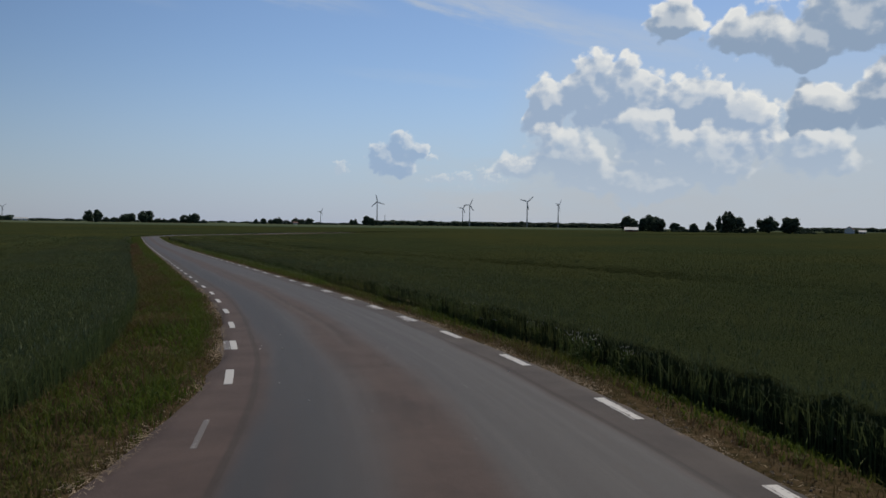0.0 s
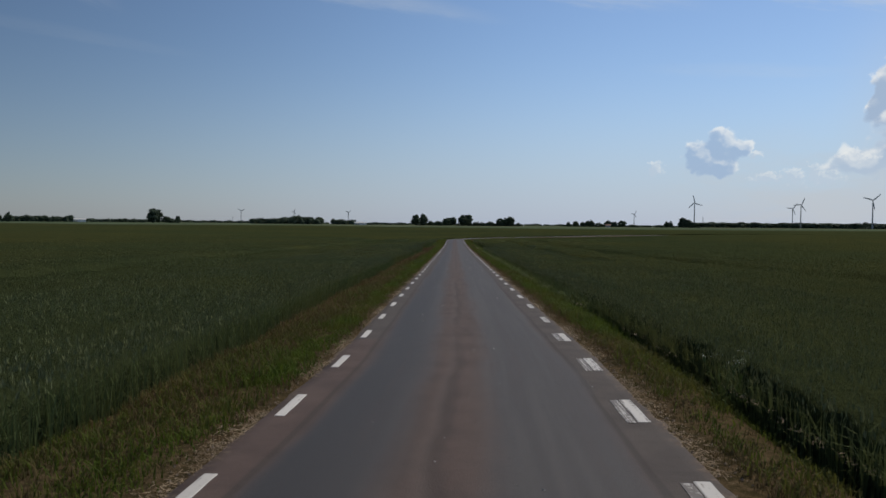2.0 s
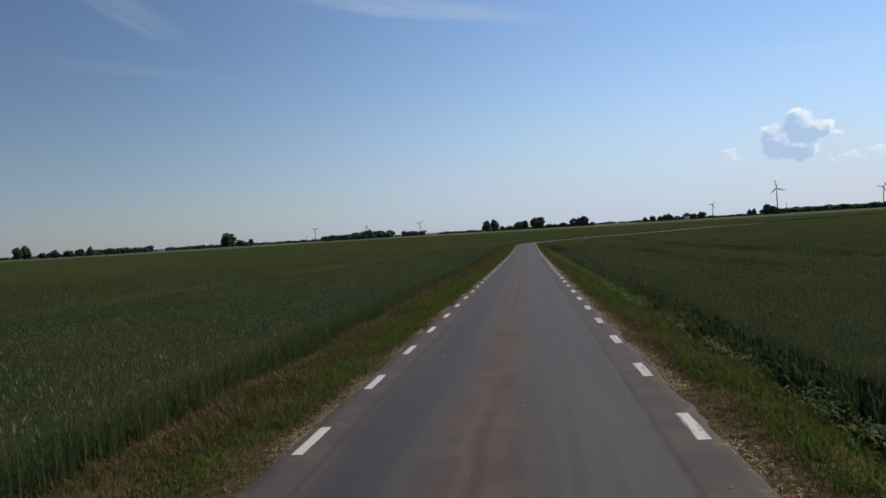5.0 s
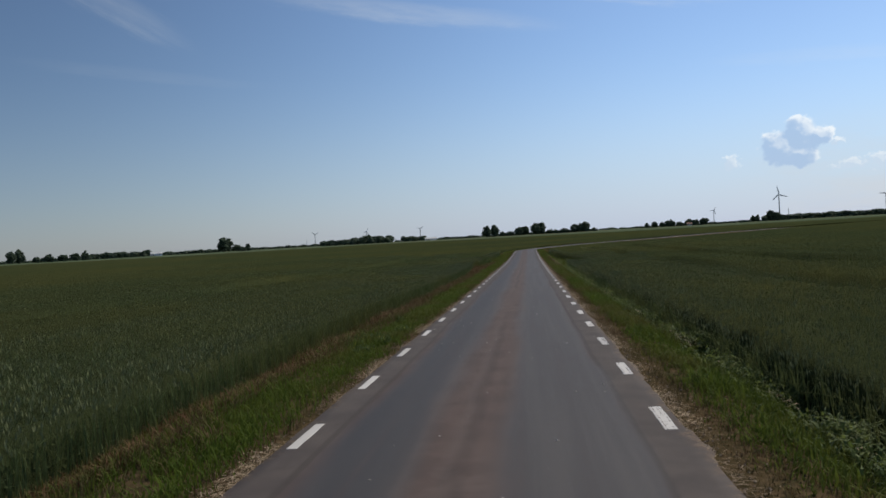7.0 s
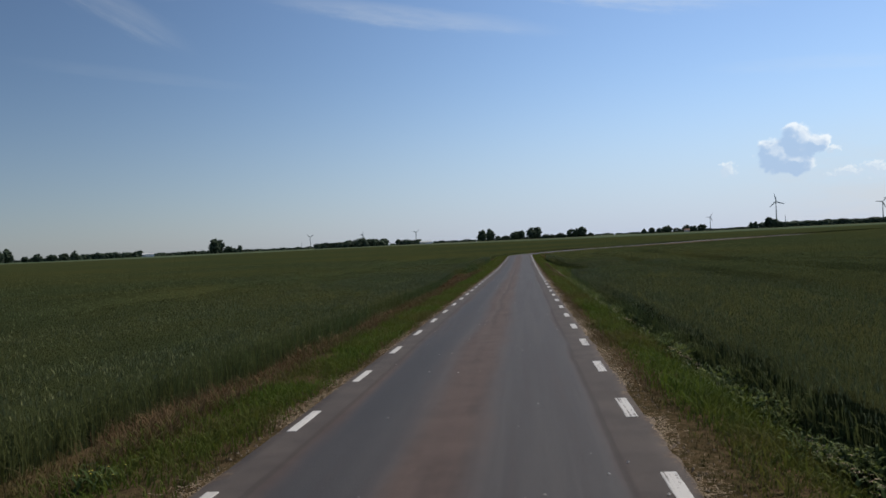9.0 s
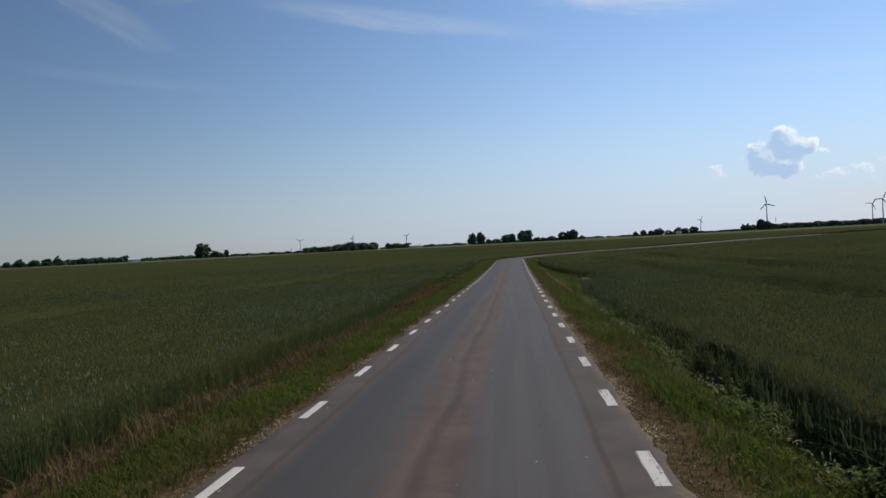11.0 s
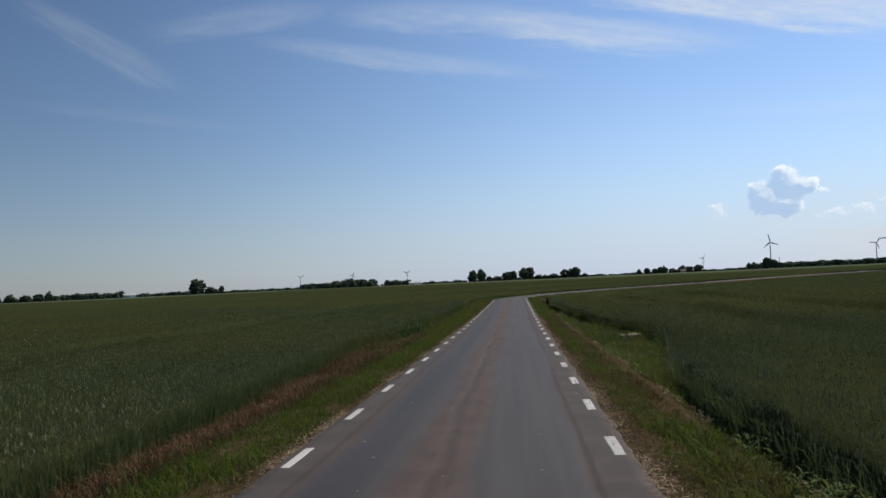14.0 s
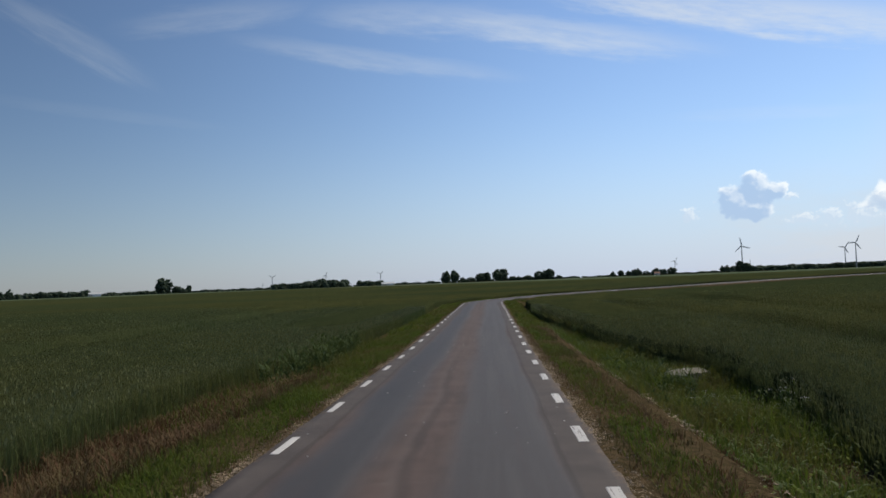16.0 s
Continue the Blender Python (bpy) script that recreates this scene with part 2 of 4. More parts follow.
def asphalt_material():
    """Old reddish chip seal: two greyer wheel tracks, a rough brown middle, patches, stains and a cracked seam."""
    m, w, p = material("asphalt", 0.85, 0.0, 0.35)
    uv = w.node("ShaderNodeUVMap")
    uv.uv_map = "UVMap"
    s = w.split(uv.outputs[0])
    u, v = s[0], s[1]
    flat = w.xyz(u, v, 0.0)
    slow = w.noise(w.xyz(u, w.mul(v, 0.12), 0.0), 1.2, 4.0)
    wob = w.mul(w.sub(slow, 0.5), 0.55)
    uu = w.add(u, wob)
    track = w.math("MAXIMUM", w.mul(w.ramp(uu, -0.02, 0.46), w.ramp(uu, 1.46, 1.24)), w.mul(w.ramp(uu, -1.46, -1.16), w.ramp(uu, -0.22, -0.70)))
    streak = w.noise(w.xyz(w.mul(u, 5.0), w.mul(v, 0.10), 5.0), 1.0, 4.0, 0.6)
    speck = w.noise(flat, 55.0, 3.0, 0.7)
    blot = w.noise(flat, 1.3, 5.0, 0.6)
    brown = w.mix(w.ramp(blot, 0.35, 0.65), (0.060, 0.039, 0.031), (0.084, 0.056, 0.044))
    grey = w.mix(w.ramp(streak, 0.35, 0.65), (0.038, 0.033, 0.030), (0.056, 0.048, 0.042))
    # the left lane is worn darker
    grey = w.mix(w.mul(w.ramp(uu, -0.5, -0.85), w.ramp(slow, 0.3, 0.6, 0.5, 0.9)), grey, (0.028, 0.0255, 0.0245))
    tone = w.mix(w.mul(track, w.ramp(streak, 0.2, 0.55, 0.65, 1.0)), brown, grey)
    # greyer margins (on the left only after the first bend), sand and dirt along the rim
    rim = w.math("ABSOLUTE", u)
    patch = w.math("MAXIMUM", w.ramp(u, -0.1, 0.1), w.ramp(v, 78.0, 78.3))
    margin_tone = w.mix(w.ramp(blot, 0.35, 0.65), (0.050, 0.041, 0.035), (0.070, 0.058, 0.048))
    tone = w.mix(w.mul(w.mul(w.ramp(w.add(rim, w.mul(w.sub(blot, 0.5), 0.12)), 1.34, 1.44), 0.85), patch), tone, margin_tone)
    clods = w.noise(flat, 3.2, 6.0, 0.7)
    wide = w.mul(w.mul(w.ramp(v, 66.0, 55.0), w.ramp(u, 0.1, -0.1)), 0.5)
    sand = w.add(w.sub(w.sub(rim, wide), 1.80), w.mul(w.sub(clods, 0.5), 0.62))
    dirt = w.mix(w.ramp(w.noise(flat, 11.0, 5.0, 0.7), 0.4, 0.62), (0.060, 0.038, 0.025), (0.150, 0.106, 0.066))
    tone = w.mix(w.ramp(sand, -0.05, 0.10, 0.0, 0.92), tone, dirt)
    # the rough brown strip in the middle; further on it is crossed by short bars of newer binder
    mid = w.ramp(w.math("ABSOLUTE", w.add(uu, 0.02)), 0.44, 0.12)
    coarse = w.noise(w.xyz(w.mul(u, 3.0), w.mul(v, 0.45), 7.0), 1.0, 6.0, 0.65)
    tone = w.mix(w.mul(mid, w.ramp(coarse, 0.36, 0.64, 0.0, 0.45)), tone, (0.082, 0.057, 0.046))
    tone = w.mix(w.mul(mid, w.ramp(coarse, 0.50, 0.34, 0.0, 0.40)), tone, (0.040, 0.029, 0.024))
    bars = w.noise(w.xyz(w.mul(u, 0.9), w.mul(v, 2.1), 9.0), 1.4, 4.0, 0.65)
    later = w.mul(w.ramp(v, 95.0, 112.0), w.ramp(w.noise(w.xyz(0.0, v, 4.0), 0.12, 2.0), 0.42, 0.58))
    bars = w.mul(w.mul(w.ramp(w.math("ABSOLUTE", w.add(uu, 0.05)), 0.30, 0.16), later), w.ramp(bars, 0.50, 0.64, 0.0, 0.55))
    tone = w.mix(bars, tone, (0.100, 0.076, 0.062))
    # a wandering seam with a worn ridge beside it, and the ruts' dark edges
    way = w.add(w.add(u, 0.10), w.mul(w.sub(w.noise(w.xyz(0.0, v, 2.0), 0.22, 5.0, 0.6), 0.5), 0.5))
    seam = w.math("ABSOLUTE", way)
    here = w.ramp(w.noise(w.xyz(0.0, v, 6.0), 0.07, 2.0), 0.42, 0.58, 0.15, 1.0)
    tone = w.mix(w.mul(w.mul(w.ramp(way, -0.22, -0.10), w.ramp(way, -0.01, -0.06)), w.mul(here, 0.40)), tone, (0.092, 0.072, 0.060))
    tone = w.mix(w.mul(w.ramp(seam, 0.12, 0.015), w.mul(here, 0.45)), tone, (0.030, 0.022, 0.018))
    rut = w.math("ABSOLUTE", w.sub(w.add(u, w.mul(wob, 0.3)), 1.38))
    tone = w.mix(w.ramp(rut, 0.05, 0.015, 0.0, 0.65), tone, (0.031, 0.023, 0.019))
    rut = w.math("ABSOLUTE", w.add(w.add(u, w.mul(wob, 0.3)), 1.40))
    tone = w.mix(w.ramp(rut, 0.05, 0.015, 0.0, 0.60), tone, (0.034, 0.025, 0.019))
    # grit, pale chips and fine cracks
    tone = w.mix(w.ramp(speck, 0.62, 0.78, 0.0, 0.55), tone, (0.130, 0.096, 0.073))
    tone = w.mix(w.ramp(speck, 0.40, 0.28, 0.0, 0.5), tone, (0.027, 0.021, 0.017))
    crack = w.node("ShaderNodeTexVoronoi")
    crack.feature = "DISTANCE_TO_EDGE"
    w.put(crack.inputs["Vector"], w.xyz(w.add(u, w.mul(speck, 0.05)), w.mul(v, 0.7), 0.0))
    crack.inputs["Scale"].default_value = 5.5
    broken = w.mul(w.ramp(crack.outputs["Distance"], 0.05, 0.01), w.ramp(w.noise(flat, 0.8, 3.0), 0.58, 0.68))
    tone = w.mix(w.mul(broken, 0.15), tone, (0.025, 0.018, 0.015))
    w.put(p.inputs["Base Color"], tone)
    w.put(p.inputs["Roughness"], w.ramp(track, 0.0, 1.0, 0.9, 0.72))
    bump(w, p, speck, 0.6, 0.006)
    return m


def soil_material():
    """Ground: straw and gravel beside the road, turf beyond, and far fields in strips of several greens."""
    m, w, p = material("soil", 1.0, 0.0, 0.0)
    v = place(w)
    s = w.split(v)
    fine = w.noise(v, 9.0, 6.0, 0.7)
    grit = w.noise(v, 60.0, 3.0, 0.7)
    near = w.mix(w.ramp(fine, 0.4, 0.6), (0.042, 0.034, 0.016), (0.088, 0.062, 0.034))
    near = w.mix(w.ramp(grit, 0.60, 0.74, 0.0, 0.5), near, (0.17, 0.13, 0.09))
    strip = w.node("ShaderNodeTexVoronoi")
    w.put(strip.inputs["Vector"], w.xyz(w.mul(s[0], 0.0011), w.mul(s[1], 0.0034), 0.0))
    strip.inputs["Scale"].default_value = 1.0
    pick = w.split(strip.outputs["Color"])
    far = w.mix(pick[0], (0.060, 0.085, 0.046), (0.105, 0.125, 0.080))
    far = w.mix(w.ramp(pick[1], 0.6, 0.8), far, (0.125, 0.120, 0.070))
    far = w.mix(w.mul(w.noise(v, 0.02, 4.0), 0.4), far, (0.05, 0.07, 0.04))
    r = w.math("SQRT", w.add(w.mul(s[0], s[0]), w.mul(s[1], s[1])))
    w.put(p.inputs["Base Color"], w.mix(w.ramp(r, 260.0, 420.0), near, far))
    bump(w, p, w.add(fine, w.mul(grit, 0.4)), 0.8, 0.03)
    return m


def canopy_material():
    """The closed top of the wheat seen slantwise: blue-green with olive drifts, shade between the ears put into the
    colour.
    """
    m, w, p = material("wheat_canopy", 0.9, 0.0, 0.0)
    v = place(w)
    s = w.split(v)
    drift = w.noise(v, 0.018, 5.0, 0.6)
    rows = w.noise(w.xyz(w.mul(s[0], 1.0), w.mul(s[1], 0.25), 0.0), 0.45, 5.0, 0.65)
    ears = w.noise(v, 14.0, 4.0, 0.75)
    tone = w.mix(w.ramp(drift, 0.38, 0.62), (0.034, 0.043, 0.018), (0.050, 0.052, 0.018))
    tone = w.mix(w.ramp(rows, 0.40, 0.65, 0.0, 0.45), tone, (0.024, 0.034, 0.015))
    tone = w.mix(w.ramp(ears, 0.56, 0.72, 0.0, 0.55), tone, (0.062, 0.074, 0.034))
    # painted shade: a darker green mixed into the gaps between ears
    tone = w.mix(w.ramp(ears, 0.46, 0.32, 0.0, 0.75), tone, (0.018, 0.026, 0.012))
    w.put(p.inputs["Base Color"], tone)
    bump(w, p, w.add(ears, w.mul(rows, 0.6)), 0.9, 0.10)
    return m


def paint_material(name, worn):
    """White thermoplastic road paint, worn through in flakes."""
    m, w, p = material(name, 0.6, 0.0, 0.35)
    v = place(w)
    f = w.noise(v, 18.0, 6.0, 0.7)
    info = w.node("ShaderNodeObjectInfo").outputs["Random"]
    stripe = w.noise(w.xyz(w.mul(w.split(v)[0], 45.0), w.mul(w.split(v)[1], 1.2), w.mul(info, 40.0)), 1.0, 4.0)
    gone = w.add(w.mul(f, 0.45), w.mul(stripe, 0.55))
    base = w.mix(info, (0.44, 0.415, 0.37), (0.53, 0.50, 0.45))
    w.put(p.inputs["Base Color"], w.mix(w.ramp(gone, worn, worn - 0.09), base, (0.12, 0.10, 0.082)))
    bump(w, p, f, 0.5, 0.003)
    return m


ASPHALT = asphalt_material()
SOIL = soil_material()
CANOPY = canopy_material()
PAINT = paint_material("road_paint", 0.43)
STREAKY_PAINT = paint_material("streaky_road_paint", 0.49)
OLD_PAINT = paint_material("old_road_paint", 0.58)
FAINT_PAINT = paint_material("faint_road_paint", 0.63)
WHEAT_LEAF = leafy("wheat_leaf", (0.060, 0.086, 0.033), (0.108, 0.138, 0.055), (0.120, 0.125, 0.042), 0.05, 0.75, 0.32, 0.04)
WHEAT_EAR = leafy("wheat_ear", (0.128, 0.148, 0.072), (0.210, 0.226, 0.118), (0.196, 0.196, 0.084), 0.05, 0.85, 0.2, 0.03)
GRASS = leafy("grass_blade", (0.046, 0.076, 0.011), (0.106, 0.144, 0.021), (0.106, 0.092, 0.028), 0.40, 0.7, 0.42, 0.08)
DRY = leafy("dry_grass_blade", (0.098, 0.060, 0.030), (0.180, 0.120, 0.064), (0.072, 0.072, 0.024), 0.45, 0.85, 0.2, 0.05)
DEAD = leafy("dead_weed", (0.080, 0.040, 0.022), (0.150, 0.086, 0.046), (0.110, 0.062, 0.034), 0.6, 0.85, 0.15, 0.04)
STRAW = leafy("straw", (0.190, 0.135, 0.080), (0.400, 0.310, 0.205), (0.130, 0.090, 0.054), 0.9, 0.85, 0.0)
WEED = leafy("weed_leaf", (0.090, 0.126, 0.028), (0.180, 0.215, 0.058), (0.105, 0.132, 0.040), 0.8, 0.6, 0.42, 0.2)
TALL_WEED = leafy("tall_weed_leaf", (0.045, 0.072, 0.020), (0.092, 0.122, 0.036), (0.070, 0.092, 0.032), 0.8, 0.7, 0.3, 0.08)
FLOWER = plain("white_petal", (0.36, 0.36, 0.33), (0.46, 0.46, 0.43), 20.0, 0.7)
YELLOW = plain("yellow_petal", (0.60, 0.50, 0.06), (0.72, 0.62, 0.12), 20.0, 0.7)
# far crowns: air haze is put into the leaf colour, lighter and bluer
HAZED_CROWN = leafy("hazed_tree_leaf", (0.055, 0.080, 0.050), (0.105, 0.135, 0.088), (0.080, 0.104, 0.072), 0.06, 0.7, 0.5, 0.05)
BARK = plain("bark", (0.060, 0.048, 0.038), (0.100, 0.082, 0.066), 1.5, 0.95, 0.0, 9.0, 0.05)
STEEL = plain("painted_steel", (0.30, 0.31, 0.32), (0.36, 0.37, 0.38), 0.1, 0.5, 0.0, 2.0, 0.002)
WHITE_WALL = plain("white_wall", (0.66, 0.65, 0.62), (0.76, 0.75, 0.72), 0.4, 0.85)
RED_WALL = plain("red_board_wall", (0.16, 0.045, 0.03), (0.22, 0.07, 0.045), 0.6, 0.9)
ROOF = plain("roof_sheet", (0.42, 0.42, 0.40), (0.52, 0.52, 0.50), 0.4, 0.6)
TILE_ROOF = plain("tile_roof", (0.19, 0.11, 0.08), (0.27, 0.16, 0.11), 0.8, 0.85)
GLASS = plain("window_glass", (0.03, 0.035, 0.04), (0.05, 0.055, 0.06), 0.5, 0.12, 0.0, 4.0, 0.0005, 0.6)
CONCRETE = plain("concrete", (0.140, 0.125, 0.092), (0.215, 0.195, 0.148), 4.0, 0.9, 0.0, 60.0, 0.01)
CHIPS = plain("road_chippings", (0.130, 0.098, 0.068), (0.240, 0.190, 0.140), 6.0, 0.95)
STONE = plain("limestone", (0.075, 0.068, 0.054), (0.150, 0.137, 0.112), 5.0, 0.9, 0.0, 50.0, 0.02)
PALE_CHIP = plain("pale_chip", (0.26, 0.24, 0.21), (0.42, 0.39, 0.35), 6.0, 0.9)
BOARD = plain("weathered_board", (0.13, 0.085, 0.055), (0.21, 0.15, 0.10), 5.0, 0.9, 0.0, 40.0, 0.01)

# ---------------------------------------------------------------- the lie of the land
BEND_Y, BEND_R, BEND_TURN = 187.0, 27.0, radians(60.0)


def far_bend(y):
    y = np.asarray(y, float)
    end = BEND_Y + BEND_R * math.sin(BEND_TURN)
    arc = BEND_R - np.sqrt(np.maximum(BEND_R ** 2 - np.clip(y - BEND_Y, 0, BEND_R * math.sin(BEND_TURN)) ** 2, 0))
    return arc + np.maximum(y - end, 0) * math.tan(BEND_TURN)


def near_bend(y, a, b):
    d = np.clip(27.0 - np.asarray(y, float), 0, 28)
    tail = np.maximum(-1.0 - np.asarray(y, float), 0)
    swing = 0.075 * smooth(y, 27.2, 23.5) * smooth(y, 11.5, 16.5)
    return -(a * d ** 2 + b * d ** 3) - tail * (2 * a * 28 + 3 * b * 28 ** 2) - swing


def road_turn(y):
    """Heading of the road, clockwise from +y, radians."""
    y = np.asarray(y, float)
    slope = (middle(y + 0.25) - middle(y - 0.25)) / 0.5
    return np.arctan(slope)


def line_left(y):
    y = np.asarray(y, float)
    return -1.64 / np.cos(far_turn(y)) + near_bend(y, 0.00335, 0.00013) + far_bend(y)


def line_right(y):
    y = np.asarray(y, float)
    return 1.64 / np.cos(far_turn(y)) + near_bend(y, 0.0013, 0.00012) + far_bend(y)


def far_turn(y):
    return np.arcsin(np.clip((np.asarray(y, float) - BEND_Y) / BEND_R, 0, math.sin(BEND_TURN)))


def middle(y):
    return 0.5 * (line_left(y) + line_right(y))


def half_width(y):
    """From the middle to the painted line, square to the road."""
    return 0.5 * (line_right(y) - line_left(y)) * np.cos(road_turn(y))


def smooth(x, lo, hi):
    t = np.clip((np.asarray(x, float) - lo) / (hi - lo), 0, 1)
    return t * t * (3 - 2 * t)


def profile(y):
    """Height of the road: down into a shallow hollow with a stream at y = 140."""
    u = np.clip(np.asarray(y, float), -30, 140) / 100.0
    return -1.369 * u - 0.2746 * u ** 2 + 0.2206 * u ** 3


def land(x, y):
    r = np.hypot(x, np.asarray(y, float) - 60)
    s = beyond(x, y)
    rise = 1.1 * np.exp(-((s - 105) / 75) ** 2) * smooth(s, -30, 50)
    return profile(y) + rise + (0.1 - profile(y) - rise) * smooth(r, 300, 1000)


def before_far_road(x, y):
    """Distance short of the road's far leg."""
    return np.asarray(x, float) * 0.5 - (np.asarray(y, float) - 203) * 0.866


def dam_height(x, y):
    """The far leg of the road starts on a low bank."""
    return 0.14 * smooth(y, 195, 215) * smooth(beyond(x, y), 85, 45)


def beyond(x, y):
    """How far up the slope behind the second bend a place lies."""
    return np.asarray(x, float) * 0.866 + (np.asarray(y, float) - 200) * 0.5


def aside(x, y):
    """Distance from the middle of the road, right positive."""
    return (np.asarray(x, float) - middle(y)) * np.cos(road_turn(y))


def left_edge(y):
    """Where the crop begins beside the road, as a distance from its middle."""
    return -np.interp(y, (0, 20, 30, 45, 60, 72, 84, 110, 124, 130, 137, 146, 160, 176, 200),
                      (3.9, 3.7, 3.85, 4.1, 4.0, 4.35, 4.1, 4.1, 4.7, 5.2, 5.0, 4.3, 4.0, 3.9, 4.5))


def right_edge(y):
    return np.interp(y, (0, 8, 20, 34, 50, 72, 98, 113, 118, 122, 126, 130, 137, 143, 148, 153, 165, 176, 200),
                     (3.5, 3.1, 3.05, 3.45, 3.4, 3.5, 3.4, 3.45, 3.8, 4.5, 5.2, 5.9, 6.0, 5.3, 4.5, 3.9, 3.6, 3.6, 4.0))


def verge(u, y):
    """Height of the ground against the road: a low bank down to the fields, and a stream bed at the culvert."""
    extra = np.maximum(half_width(y) - 1.64, 0)
    lean = np.abs(u) - extra - (np.asarray(u) < 0) * 0.45 * smooth(y, 14.5, 5.0)
    near = smooth(np.hypot(np.asarray(y, float) - 60, 0), 400, 250)
    bank = -0.035 - 0.06 * smooth(lean, 1.9, 2.9)
    foot = 2.6 + 0.4 * smooth(y, 108, 118) * smooth(y, 156, 148)
    fall_r = -0.27 * smooth(lean, foot, foot + 0.75) * (u > 0)
    fall_l = -0.22 * smooth(lean, 3.0, 4.1) * (u < 0)
    hollow = -0.16 * smooth(before_far_road(middle(y) + u, y), 50, 8) * smooth(y, 420, 330) * smooth(beyond(middle(y) + u, y), 75, 40) * smooth(lean, 2.6, 3.6) * (u > 0)
    bed = smooth(y, 114, 126) * smooth(y, 152, 144)
    bed_r = -0.28 * bed * smooth(lean, 3.1, 3.7) * smooth(lean, 6.8, 5.4) * (u > 0)
    bed_l = -0.10 * smooth(y, 128, 134) * smooth(y, 146, 140) * smooth(lean, 3.2, 3.8) * smooth(lean, 5.4, 4.6) * (u < 0)
    hole = -0.22 * np.exp(-((np.asarray(y, float) - 71.2) / 0.9) ** 2 - ((u + 3.7) / 0.5) ** 2)
    dam = dam_height(middle(y) + u, y) * smooth(lean, 3.6, 2.4)
    return (bank + bed_r + bed_l + hole) * near - 0.1 * (1 - near) + fall_r + fall_l + hollow + dam


def ground_z(x, y):
    return land(x, y) + verge(aside(x, y), y)


# ---------------------------------------------------------------- mesh helpers
def mesh_of(name, verts, faces, mats, slots=None, soft=False):
    """A mesh from arrays: faces is an (n, 3) or (n, 4) array."""
    me = bpy.data.meshes.new(name)
    verts, faces = np.asarray(verts, np.float32), np.asarray(faces, np.int32)
    k = faces.shape[1]
    me.vertices.add(len(verts))
    me.vertices.foreach_set("co", verts.ravel())
    me.loops.add(faces.size)
    me.loops.foreach_set("vertex_index", faces.ravel())
    me.polygons.add(len(faces))
    me.polygons.foreach_set("loop_start", np.arange(0, faces.size, k, dtype=np.int32))
    me.polygons.foreach_set("loop_total", np.full(len(faces), k, np.int32))
    for m in mats:
        me.materials.append(m)
    if slots is not None:
        me.polygons.foreach_set("material_index", np.asarray(slots, np.int32))
    me.polygons.foreach_set("use_smooth", np.full(len(faces), soft))
    me.update()
    me.validate()
    return me


def part(name, bm, mat, parent=None, label=""):
    """Links a bmesh as one mesh object, under a thing if one is given."""
    me = bpy.data.meshes.new(name)
    bm.to_mesh(me)
    bm.free()
    me.materials.append(mat)
    ob = new(name, me)
    if parent is not None:
        ob.parent = parent
    return tagged(ob, label)


def child(name, me, parent, label=""):
    ob = new(name, me)
    ob.parent = parent
    return tagged(ob, label)


def sheet(xs, ys, z, name, mat):
    """A grid of quads over arrays xs, ys of one shape."""
    n, m = xs.shape
    i = np.arange(n * m).reshape(n, m)
    faces = np.stack([i[:-1, :-1], i[:-1, 1:], i[1:, 1:], i[1:, :-1]], -1).reshape(-1, 4)
    return mesh_of(name, np.stack([xs, ys, z], -1).reshape(-1, 3), faces, [mat], soft=True)


def steps(*runs):
    """Stations: (start, stop, step) runs, joined, without doubles."""
    return np.unique(np.round(np.concatenate([np.arange(a, b + s / 2, s) for a, b, s in runs]), 4))


rng = np.random.default_rng(7)

# ---------------------------------------------------------------- ground and road
gx = steps((-4700, -900, 380), (-900, -120, 60), (-120, -14, 6), (-14, 14, 0.25), (14, 220, 1.5), (220, 900, 50), (900, 4700, 380))
gy = steps((-1500, -100, 200), (-100, -20, 8), (-20, 8, 1.0), (8, 152, 0.8), (152, 260, 2.0), (260, 900, 40), (900, 4700, 380))
X, Y = np.meshgrid(gx, gy)
Z = ground_z(X, Y)
roughness = np.where(np.abs(X) < 14, rng.normal(0, 0.012, X.shape), 0) * (np.abs(aside(X, Y)) > 2.3)
ground = new("ground", sheet(X, Y, Z + roughness, "ground", SOIL))
tagged(ground, "flat farmland with dry turf, straw and distant strip fields", "ground", kind="structure")


def margin(y):
    """Extra asphalt outside the left line on the first bend."""
    return 0.55 * float(smooth(y, 14.5, 5.0))


